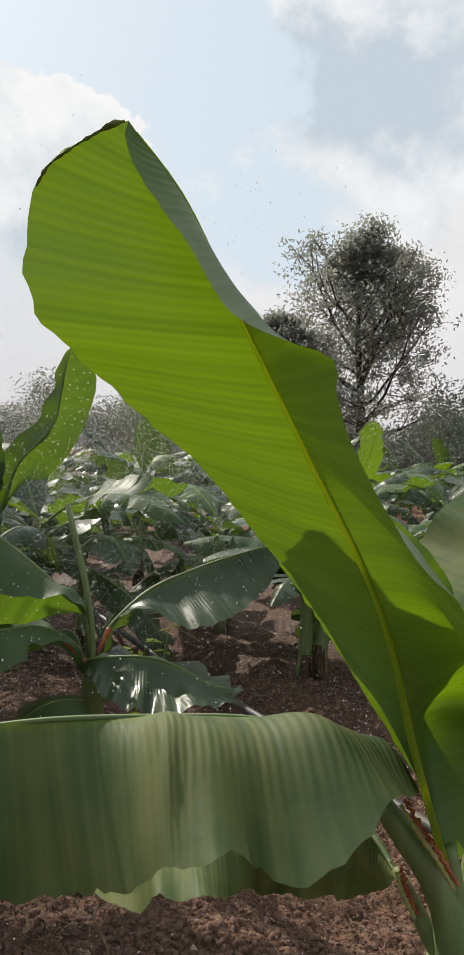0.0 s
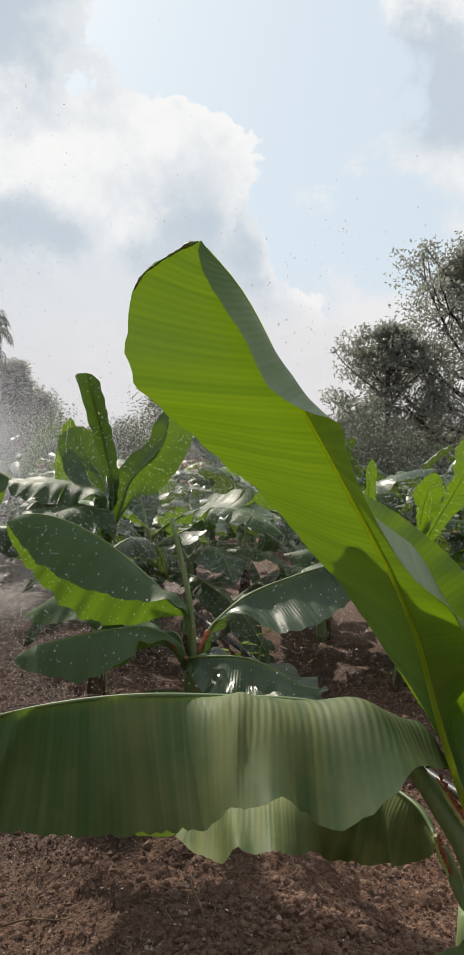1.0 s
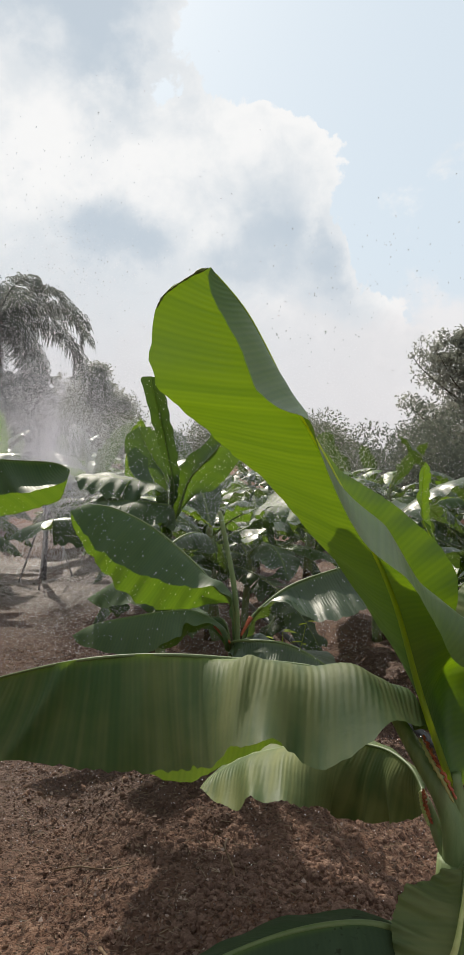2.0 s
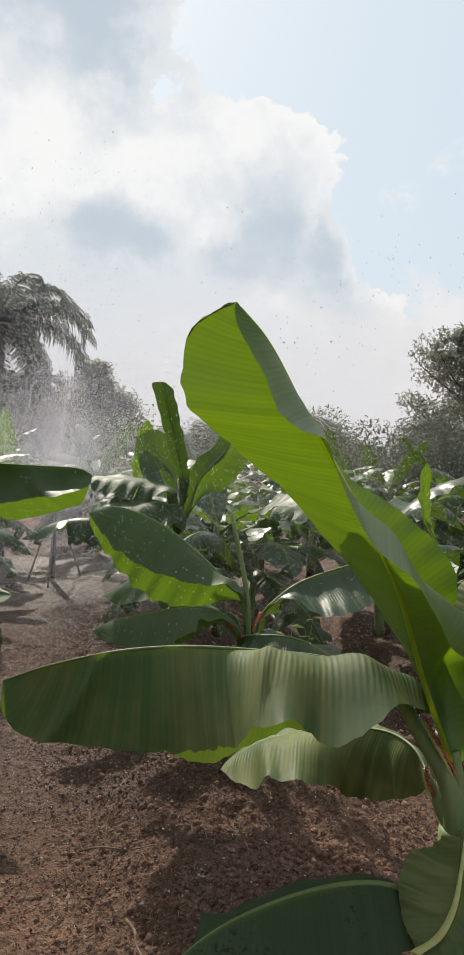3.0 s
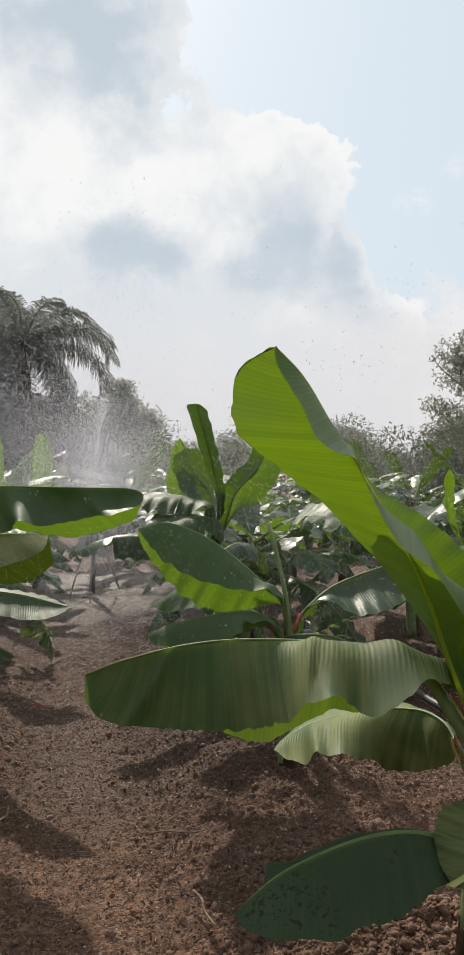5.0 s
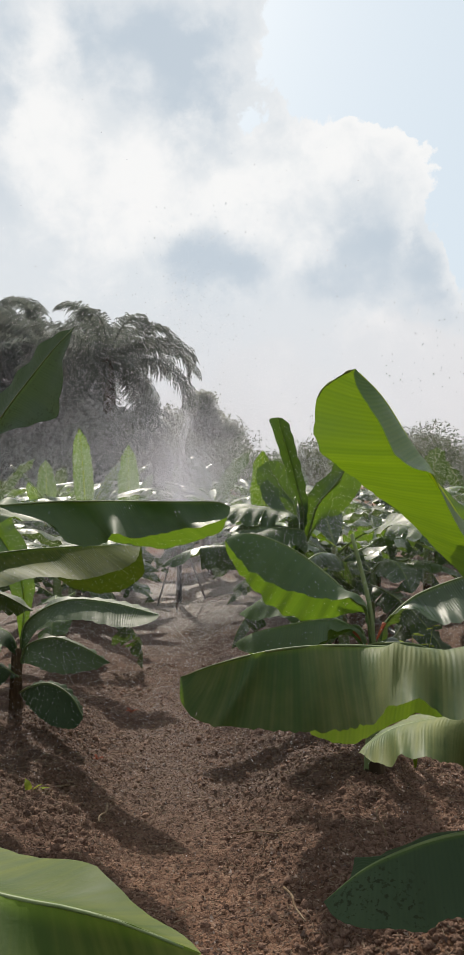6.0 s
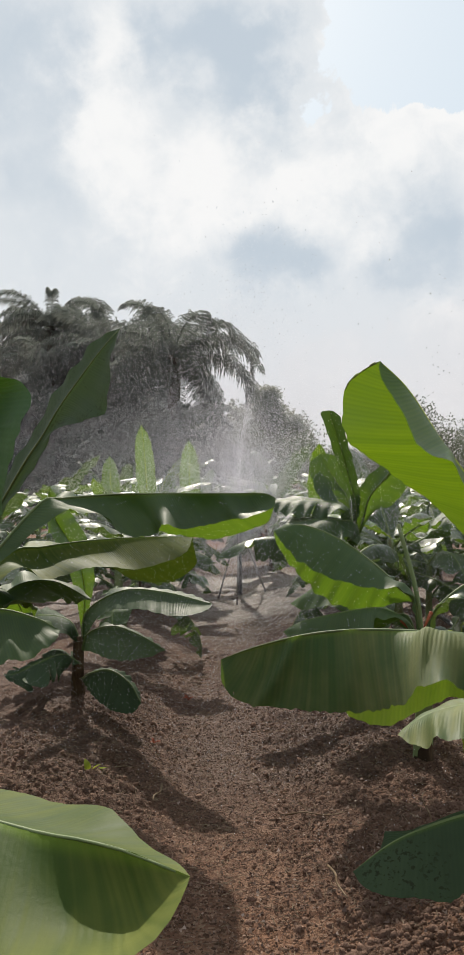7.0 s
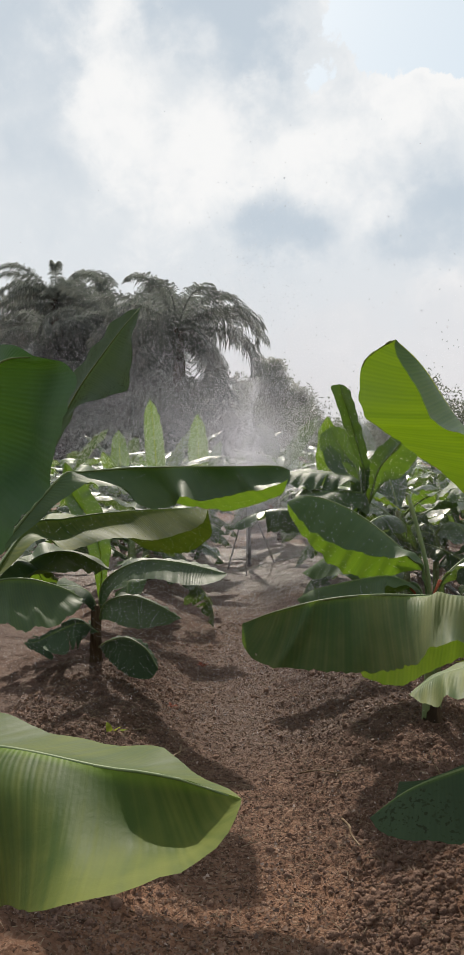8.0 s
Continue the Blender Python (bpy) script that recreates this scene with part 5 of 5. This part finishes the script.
for az, rise, length, drop, seed in ((170, 40, 0.95, 70, 911), (110, 30, 0.9, 85, 912)):
    grown_leaf(pm, (-2.37, 1.52, 0.88), az, rise, length, 0.34, drop, 32, LEAF, seed, rows=40, across=7)
for az, rise, length, drop, seed in ((190, 40, 0.95, 70, 921), (250, 30, 0.9, 85, 922)):
    grown_leaf(pn, (-1.52, -0.14, 0.9), az, rise, length, 0.34, drop, 32, LEAF, seed, rows=40, across=7)
for x, y, lean, reach, seed in ((-5.96, 8.9, 290, 1.37, 951), (-6.70, 9.0, 130, 1.0, 955), (-5.25, 8.9, 300, 1.15, 959), (-2.55, 7.1, 285, 1.0, 963)):
    pu = plant_at("banana plant with tall upright yellow-green new leaves in the spray")
    stem(pu, (x, y, -0.03), (x, y, 0.76), 0.05, 0.032, seed)
    grown_leaf(pu, (x, y, 0.74), lean, 84, reach, 0.30, 18, 12, LEAF_YOUNG, seed, rows=30, across=5)
    grown_leaf(pu, (x, y, 0.72), lean + 140, 76, reach * 0.82, 0.28, 35, 20, LEAF_YOUNG, seed + 1, rows=30, across=5)
    for k in range(3):
        grown_leaf(pu, (x, y, 0.66), lean + 70 + 120 * k, 48, 0.85, 0.32, 95, 30, LEAF_WET, seed + 2 + k, tears=7, rows=30, across=5)
pl = plant_at("small banana plant with low drooping leaves on the bed")
stem(pl, (-2.90, 3.15, -0.02), (-2.87, 3.12, 0.50), 0.052, 0.034, 41, STEM_OLD)
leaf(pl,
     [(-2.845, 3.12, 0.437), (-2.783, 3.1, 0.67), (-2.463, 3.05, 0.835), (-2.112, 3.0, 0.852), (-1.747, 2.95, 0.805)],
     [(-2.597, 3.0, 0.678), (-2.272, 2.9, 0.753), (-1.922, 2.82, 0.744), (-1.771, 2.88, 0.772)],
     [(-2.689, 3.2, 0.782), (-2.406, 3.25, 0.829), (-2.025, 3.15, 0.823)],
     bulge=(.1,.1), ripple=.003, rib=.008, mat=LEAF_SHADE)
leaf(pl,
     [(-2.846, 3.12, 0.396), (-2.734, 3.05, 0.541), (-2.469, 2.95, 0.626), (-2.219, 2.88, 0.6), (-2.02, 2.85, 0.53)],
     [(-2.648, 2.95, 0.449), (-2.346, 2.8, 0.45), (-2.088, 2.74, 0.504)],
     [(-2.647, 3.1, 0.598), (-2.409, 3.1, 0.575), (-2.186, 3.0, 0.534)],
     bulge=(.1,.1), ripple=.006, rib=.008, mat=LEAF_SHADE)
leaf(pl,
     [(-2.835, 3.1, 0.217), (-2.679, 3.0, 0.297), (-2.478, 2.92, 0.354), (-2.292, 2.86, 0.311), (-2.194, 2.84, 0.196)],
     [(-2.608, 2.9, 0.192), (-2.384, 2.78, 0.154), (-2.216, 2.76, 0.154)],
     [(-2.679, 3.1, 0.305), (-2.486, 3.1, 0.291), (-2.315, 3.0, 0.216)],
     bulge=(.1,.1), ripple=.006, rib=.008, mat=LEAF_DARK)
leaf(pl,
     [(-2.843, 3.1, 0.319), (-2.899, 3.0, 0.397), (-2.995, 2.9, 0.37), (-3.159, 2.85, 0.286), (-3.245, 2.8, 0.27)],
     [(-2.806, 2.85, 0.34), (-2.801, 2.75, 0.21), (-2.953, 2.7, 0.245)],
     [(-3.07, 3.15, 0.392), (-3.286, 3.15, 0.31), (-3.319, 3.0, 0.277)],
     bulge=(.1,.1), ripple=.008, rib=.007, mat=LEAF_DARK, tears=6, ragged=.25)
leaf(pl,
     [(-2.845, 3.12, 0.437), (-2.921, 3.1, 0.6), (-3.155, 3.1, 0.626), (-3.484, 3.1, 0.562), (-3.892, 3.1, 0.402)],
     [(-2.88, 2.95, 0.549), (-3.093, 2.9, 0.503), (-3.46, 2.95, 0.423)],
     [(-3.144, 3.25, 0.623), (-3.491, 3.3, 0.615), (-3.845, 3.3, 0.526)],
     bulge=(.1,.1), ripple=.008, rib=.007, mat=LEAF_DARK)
leaf(pl,
     [(-2.833, 3.12, 0.479), (-2.874, 3.2, 0.835), (-3.038, 3.3, 1.071), (-3.275, 3.4, 1.278), (-3.366, 3.45, 1.499)],
     [(-2.928, 3.15, 0.839), (-3.132, 3.25, 1.074), (-3.276, 3.3, 1.284)],
     [(-2.787, 3.2, 0.88), (-2.906, 3.3, 1.117), (-3.136, 3.4, 1.323)],
     bulge=(.1,.1), ripple=.006, rib=.007, mat=LEAF_YOUNG)

KINDS = [grown_plant("wet banana plant with ragged shining leaves in the field", 60 + k, (0.65, 0.8, 0.9, 0.7, 1.0)[k], (9, 10, 9, 10, 9)[k], (1.0, 1.1, 1.15, 0.95, 1.2)[k]) for k in range(5)]


def plant_field():
    rng = np.random.default_rng(5)
    used = set()
    for row in range(-7, 9):
        for k in range(-1, 18):
            off = 0.92 + 1.98 * row + rng.normal(0, 0.10)
            run = 1.62 * k + 0.95 + rng.normal(0, 0.15)
            x, y = off * ACROSS.x + run * ROW.x, off * ACROSS.y + run * ROW.y
            if row == 0 and run < 5.5 or row == -1 and run < 5.5 or y < 2.2 or y > 23:
                continue
            if row > 0 and (y < 3.6 or off < 3.4 and y < 4.8):
                continue
            if abs(x + 1.0) > 0.62 * (y + 3) + 1.0:
                continue
            m = pose(x, y, float(ground_height(np.array([x]), np.array([y]))[0]), rng.normal(0, 3), rng.normal(0, 3), rng.uniform(0, 360))
            kind = int(rng.integers(0, 5))
            kind = 1 if (row, k) == (1, 4) else kind
            if row == 0 and k in (3, 4, 5):
                # these stand back from the path, so that the sprinkler is free
                m = Matrix.Translation(ACROSS * (0.62, 0.66, 0.5)[k - 3]) @ m
            if kind not in used:
                used.add(kind)
                KINDS[kind].matrix_basis = m
            else:
                copy_thing(KINDS[kind], m)


plant_field()


# ---- sprinkler, pipe and things on the ground ----
def sprinkler():
    top = tagged(new("sprinkler"), "tripod sprinkler standing on the wet path, spraying water", "sprinkler")
    top.location = SPRINKLER
    hub = np.array([0.0, 0.0, 0.95])
    for fx, fy in ((0.10, -0.30), (-0.33, 0.02), (0.32, 0.18)):
        v, f = tube([hub, hub * 0.5 + np.array([fx, fy, 0]) * 0.5, np.array([fx, fy, -0.02])], [0.012, 0.012, 0.012], 8)
        mesh_object("leg", v, f, STEEL, top)
    v, f = tube([(0.0, 0.0, 0.05), (0, 0, 0.5), (0, 0, 1.08)], [0.03, 0.03, 0.026], 10)
    mesh_object("riser", v, f, PIPE, top)
    v, f = tube([(0, 0, 1.08), (0, 0, 1.13), (0, 0, 1.17)], [0.035, 0.038, 0.03], 10)
    mesh_object("swivel", v, f, STEEL, top)
    v, f = tube([(0, 0, 1.15), (0.03, -0.06, 1.24), (0.05, -0.10, 1.31)], [0.018, 0.015, 0.009], 8)
    mesh_object("nozzle", v, f, STEEL, top)


sprinkler()


def pipe():
    pts = [(2.21 * ACROSS.x + r * ROW.x + 0.02 * math.sin(r), 2.21 * ACROSS.y + r * ROW.y, 0.035 + 0.01 * math.sin(2 * r)) for r in np.linspace(0.5, 9.5, 12)]
    v, f = tube(spline(pts, 60)[0], np.full(60, 0.024), 12)
    tagged(mesh_object("irrigation_pipe", v, f, PIPE), "black plastic irrigation pipe lying along the bed", "pipe")


pipe()


def bent_stick(name, a, b, r, label, seed):
    rng = np.random.default_rng(seed)
    a, b = np.array(a, float), np.array(b, float)
    mids = [a + (b - a) * s + rng.normal(0, 0.012, 3) * np.array([1, 1, 0.4]) for s in (0.33, 0.66)]
    v, f = tube(spline([a, *mids, b], 12)[0], np.linspace(r, r * 0.5, 12), 7)
    return tagged(mesh_object(name, v, f, TWIG), label, "twig", "twigs on the soil")


bent_stick("twig", (-0.62, 1.745, 0.03), (-0.475, 1.545, 0.035), 0.006, "bent dry twig lying on the soil", 1)
bent_stick("twig", (-0.30, 2.14, 0.09), (-0.36, 2.30, 0.16), 0.005, "thin dry twig sticking up from the soil", 2)
bent_stick("twig", (-1.66, 2.20, 0.02), (-1.60, 2.02, 0.02), 0.007, "bent dry twig lying on the soil", 3)
bent_stick("twig", (-2.085, 2.284, 0.02), (-1.903, 2.316, 0.03), 0.005, "pale dry twig lying beside the path", 5)
bent_stick("twig", (-0.95, 2.10, 0.03), (-0.70, 2.22, 0.04), 0.004, "straw-coloured stalk lying on the soil", 4)


def scatter(count, seed, box):
    rng = np.random.default_rng(seed)
    x, y = rng.uniform(box[0], box[1], count), rng.uniform(box[2], box[3], count)
    return rng, x, y


def clods():
    bm = bmesh.new()
    bmesh.ops.create_icosphere(bm, subdivisions=1, radius=1.0)
    ball = np.array([v.co[:] for v in bm.verts])
    ball_faces = [[v.index for v in f.verts] for f in bm.faces]
    bm.free()
    octa = np.array([(1, 1, 1), (-1, -1, 1), (-1, 1, -1), (1, -1, -1), (0, 0, 1.3)], float) * 0.8
    octa_faces = [(0, 2, 4), (2, 1, 4), (1, 0, 4), (0, 1, 3), (0, 3, 2), (1, 2, 3)]
    for count, seed, least, grow, base, faces, name, label in ((105000, 3, 0.0016, 0.0018, octa, octa_faces, "soil_crumbs", "fine loose crumbs of brown soil"),
                                                               (9000, 13, 0.004, 0.0042, ball, ball_faces, "soil_clods", "loose clods of brown soil"),
                                                               (7000, 23, 0.006, 0.0042, ball, ball_faces, "soil_lumps", "larger lumps of dug brown soil on the beds")):
        rng, x, y = scatter(count, seed, (-2.9, 1.0, 0.0, 1.0))
        y = 0.6 + 4.6 * y**1.35
        if name == "soil_lumps":
            x, y = np.r_[x, rng.uniform(-0.45, 0.55, 5200)], np.r_[y, rng.uniform(0.85, 2.4, 5200)]
        off = x * ACROSS.x + y * ACROSS.y
        keep = rng.uniform(0, 1, len(x)) < 1.0 - (0.25 if base is octa else 0.94) * np.exp(-(((off + 0.15) / 0.42) ** 2))
        x, y = x[keep], y[keep]
        n = len(x)
        r = least + grow * rng.exponential(1.0, n).clip(0, 4.0)
        shape = base[None] * (1 + rng.normal(0, 0.25 if base is octa else 0.19, (n, len(base), 1))) * rng.uniform(0.65, 1.25, (n, 1, 3))
        turn = rng.uniform(0, 2 * np.pi, n)
        c, s = np.cos(turn)[:, None], np.sin(turn)[:, None]
        shape = np.stack([shape[..., 0] * c - shape[..., 2] * s, shape[..., 1], shape[..., 0] * s + shape[..., 2] * c], -1)
        v = shape * r[:, None, None] + np.stack([x, y, ground_height(x, y) + r * (0.1 if base is octa else -0.1)], 1)[:, None]
        tagged(joined(name, v, faces, CRUMB if base is octa else CLOD, base is not octa), label, "clods", kind="stuff")


clods()


def litter():
    rng, x, y = scatter(16000, 4, (-3.3, 1.4, 0.5, 6.5))
    n = len(x)
    ang, ln = rng.uniform(0, 2 * np.pi, n), rng.uniform(0.005, 0.022, n) * (1 + (rng.uniform(0, 1, n) > 0.98) * 1.6)
    wid = rng.uniform(0.0006, 0.0016, n)
    z = ground_height(x, y) + 0.007
    c = np.stack([x, y, z], 1)
    a = np.stack([np.cos(ang), np.sin(ang), rng.normal(0, 0.18, n)], 1) * ln[:, None]
    s = np.stack([-np.sin(ang), np.cos(ang), 0 * ang], 1) * wid[:, None]
    up = np.zeros((n, 3))
    up[:, 2] = wid * 1.4
    v = np.stack([c - a - s, c - a + s, c - a + up, c + a - s, c + a + s, c + a + up], 1)
    faces = [(0, 1, 4, 3), (1, 2, 5, 4), (2, 0, 3, 5)]
    tagged(joined("dry_litter", v, faces, STRAW), "bits of dry straw and leaf strewn over the soil", "litter", kind="stuff")


litter()


def weed(name, foot, size, mat, label, seed, count=6):
    rng = np.random.default_rng(seed)
    top = tagged(new(name), label, "weed", "weeds")
    top.location = foot
    for k in range(count):
        az, rise = k * 2.4 + rng.normal(0, 0.3), rng.uniform(0.5, 1.3)
        pts = [np.zeros(3)]
        for i in range(4):
            pts.append(pts[-1] + size / 4 * np.array([math.cos(az) * math.cos(rise), math.sin(az) * math.cos(rise), math.sin(rise)]))
            rise -= 0.28
        m = spline(pts, 8)[0]
        w = size * 0.16 * np.sin(np.pi * np.linspace(0.05, 1, 8)) + 0.0005
        s = np.array([-math.sin(az), math.cos(az), 0.0])
        up = np.array([0, 0, 0.3])
        v = np.vstack([m - np.outer(w, s) + np.outer(w, up), m, m + np.outer(w, s) + np.outer(w, up)])
        f = [(i, i + 1, 8 + i + 1, 8 + i) for i in range(7)] + [(8 + i, 8 + i + 1, 16 + i + 1, 16 + i) for i in range(7)]
        mesh_object("leaf", v, f, mat, top)


weed("weed", (-2.05, 2.12, 0.02), 0.11, WEED, "small bright green seedling on the bare soil", 1, 5)
weed("weed", (-2.55, 2.2, 0.0), 0.12, WEED, "yellow-green grass tuft on the soil", 2, 9)
weed("weed", (-2.05, 2.75, 0.0), 0.045, RED_WEED, "reddish withered seedling on the soil", 3, 4)
weed("weed", (-2.3, 3.6, 0.0), 0.06, RED_WEED, "reddish withered seedling on the soil", 4, 5)
weed("weed", (-0.78, 3.05, 0.0), 0.08, WEED, "yellow-green grass tuft on the soil", 5, 9)
weed("weed", (-0.87, 3.17, 0.0), 0.09, WEED, "small green weed under the drooping leaf", 8, 8)


def leafy_weed(foot, height, seed):
    """A tall weed: thin stalks from one root, each with pairs of small leaves."""
    rng = np.random.default_rng(seed)
    top = tagged(new("leafy_weed"), "tall leafy yellow-green weed behind the banana plant", "weed", "weeds")
    top.location = foot
    for k in range(9):
        az, lean = k * 2.4, rng.uniform(0.08, 0.34)
        tall = height * rng.uniform(0.72, 1.05)
        ts = np.linspace(0, 1, 9)
        way = np.array([math.cos(az), math.sin(az), 0.0])
        line = np.outer(lean * tall * ts**1.4, way) + np.outer(tall * ts, [0, 0, 1])
        sv, sf = tube(line, np.linspace(0.004, 0.0012, 9), 5)
        mesh_object("stalk", sv, sf, WEED, top)
        for j in range(12):
            at = line[min(8, 3 + j // 2)] + rng.normal(0, 0.004, 3)
            a, up, size = az + j * 1.9 + rng.normal(0, 0.3), rng.uniform(-0.1, 0.7), rng.uniform(0.035, 0.07)
            d, sd = np.array([math.cos(a), math.sin(a), up]), np.array([-math.sin(a), math.cos(a), 0.1])
            q = np.array([0.0, 0.3, 0.7, 1.0])
            w = size * np.array([0.02, 0.24, 0.20, 0.01])
            m = at + np.outer(q * size, d) - np.outer(q**2 * size * 0.35, [0, 0, 1])
            v = np.vstack([m - np.outer(w, sd), m - np.outer(w * 0.3, [0, 0, 1]), m + np.outer(w, sd)])
            mesh_object("leaf", v, [(i, i + 1, 5 + i, 4 + i) for i in range(3)] + [(4 + i, 5 + i, 9 + i, 8 + i) for i in range(3)], WEED, top)


leafy_weed((-0.33, 3.10, 0.02), 0.74, 6)
weed("weed", (-0.05, 1.85, 0.03), 0.06, WEED, "small green weed on the bed", 7, 7)


# ---- water in the air ----
def drops():
    rng = np.random.default_rng(9)
    bm = bmesh.new()
    bmesh.ops.create_icosphere(bm, subdivisions=1, radius=1.0)
    ball = np.array([v.co[:] for v in bm.verts])
    faces = [[v.index for v in f.verts] for f in bm.faces]
    bm.free()
    octa = np.array([(1, 1, 1), (-1, -1, 1), (-1, 1, -1), (1, -1, -1)], float) * 0.85
    ofaces = [(0, 2, 1), (0, 1, 3), (0, 3, 2), (1, 2, 3)]
    head = np.array(SPRINKLER) + np.array([0.05, -0.10, 1.31])

    def flight(n, az, az_spread, rise, rise_spread, speed, speed_spread, shake, least=0.0, most=1.0):
        a = radians(az) + rng.normal(0, radians(az_spread), n)
        e = radians(rise) + rng.normal(0, radians(rise_spread), n)
        v = speed * rng.normal(1, speed_spread, n).clip(0.2, 1.7)
        up = v * np.sin(e)
        last = (up + np.sqrt(up**2 + 2 * 9.81 * head[2])) / 9.81
        t = rng.uniform(least, most, n) * last
        run = v * np.cos(e) * t
        p = head + np.stack([np.cos(a) * run, np.sin(a) * run, up * t - 4.905 * t**2], 1)
        return p + rng.normal(0, 1, (n, 3)) * shake * (0.15 + t[:, None])

    # the main jet swings towards the path's near end; a broad shower falls round it
    near = np.vstack([flight(900, -62, 4, 54, 4, 7.6, 0.06, 0.16), flight(2500, -60, 34, 34, 10, 6.2, 0.2, 0.4)])
    near = near[(near[:, 2] < 2.0) | (np.arange(len(near)) < 900)]
    near = near[(near[:, 1] > 0.9) & (near[:, 2] > 0.05)]
    # a loose flight of large drops high over the rows
    near = np.vstack([near] + [np.array(c) + rng.normal(0, 1, (n, 3)) * np.array(w) for c, w, n in (((-0.10, 3.2, 2.42), (0.22, 0.3, 0.14), 55), ((0.05, 3.4, 2.52), (0.16, 0.3, 0.09), 30), ((-0.35, 3.1, 2.12), (0.16, 0.3, 0.12), 40))])
    r = rng.uniform(0.0013, 0.0031, len(near)) * (1 + (rng.uniform(0, 1, len(near)) > 0.95) * 0.5)
    stretch = np.array([1, 1, 1.5])
    tagged(joined("water_drops", ball[None] * r[:, None, None] * stretch + near[:, None], faces, WATER, True),
           "clear water drops falling through the air", "water drops", kind="stuff")
    mist = np.vstack([flight(1600, 18, 0.8, 86, 1.2, 4.6, 0.04, 0.035, 0.0, 0.40), head + rng.normal(0, 1, (16000, 3)) * np.array([0.26, 0.26, 0.34]) + np.array([0.08, 0, 0.22]), flight(22000, -66, 110, 42, 16, 6.6, 0.25, 0.6), flight(9000, -66, 8, 64, 8, 6.5, 0.2, 0.13), flight(30000, -62, 70, 48, 22, 5.2, 0.4, 0.5),
                      head + rng.normal(0, 1, (22000, 3)) * np.array([0.46, 0.42, 0.60]) + np.array([0.0, 0, 0.25]), head + rng.normal(0, 1, (34000, 3)) * np.array([1.1, 1.0, 0.66]) + np.array([-0.15, 0, 0.15])])
    mist = mist[(mist[:, 1] > 3.0) & (mist[:, 2] > 0.03) & ((mist[:, 2] < 2.3) | (np.hypot(mist[:, 0] - head[0], mist[:, 1] - head[1]) < 1.6))]
    fall = rng.uniform(0, 1, (25000, 3)) * np.array([5.5, 6.0, 1.66]) + np.array([-2.6, 1.7, 0.03])
    low = rng.uniform(0, 1, (16000, 3)) * np.array([2.6, 3.2, 1.25]) + np.array([-3.5, 1.9, 0.08])
    shower = np.vstack([low, flight(15000, -48, 20, 40, 10, 7.6, 0.16, 0.5), flight(7000, -75, 25, 40, 12, 6.8, 0.2, 0.5), fall, rng.uniform(0, 1, (42000, 3)) ** np.array([1, 1, 1.4]) * np.array([5.0, 4.6, 2.0]) + np.array([-6.0, 5.0, 0.1])])
    shower = shower[(shower[:, 1] > 1.6) & (shower[:, 2] > 0.03) & (shower[:, 2] < 1.9)]
    r = np.r_[rng.uniform(0.0013, 0.0035, len(mist)), rng.uniform(0.0009, 0.0018, len(shower))]
    # coarse drops drifting over the rows, and a thin veil in front of the palms
    coarse = rng.uniform(0, 1, (9000, 3)) * np.array([5.2, 4.0, 1.75]) + np.array([-3.4, 2.6, 0.25])
    coarse = coarse[rng.uniform(0, 1, len(coarse)) < 1.15 - 0.30 * np.abs(coarse[:, 0] + 1.7)]
    coarse = coarse[(coarse[:, 0] < -0.6) | (coarse[:, 2] > 0.95)]
    veil = head + rng.normal(0, 1, (16000, 3)) * np.array([1.5, 1.2, 0.95]) + np.array([-0.6, 0.2, 0.5])
    veil = veil[veil[:, 2] > 0.6]
    haze = rng.uniform(0, 1, (40000, 3)) ** np.array([1, 1, 1.7]) * np.array([6.5, 3.0, 3.4]) + np.array([-10.0, 6.6, 0.3])
    drift = rng.uniform(0, 1, (56000, 3)) * np.array([5.6, 4.6, 2.1]) + np.array([-5.6, 4.3, 0.3])
    r = np.r_[r, rng.uniform(0.0009, 0.0023, len(coarse)), rng.uniform(0.0022, 0.0046, len(veil)), rng.uniform(0.0012, 0.0026, len(drift)), rng.uniform(0.0020, 0.0042, len(haze))]
    mist = np.vstack([mist, shower, coarse, veil, drift, haze])
    tagged(joined("fine_spray", octa[None] * r[:, None, None] + mist[:, None], ofaces, MIST),
           "fine white spray hanging in the air round the sprinkler", "spray", kind="stuff")


drops()
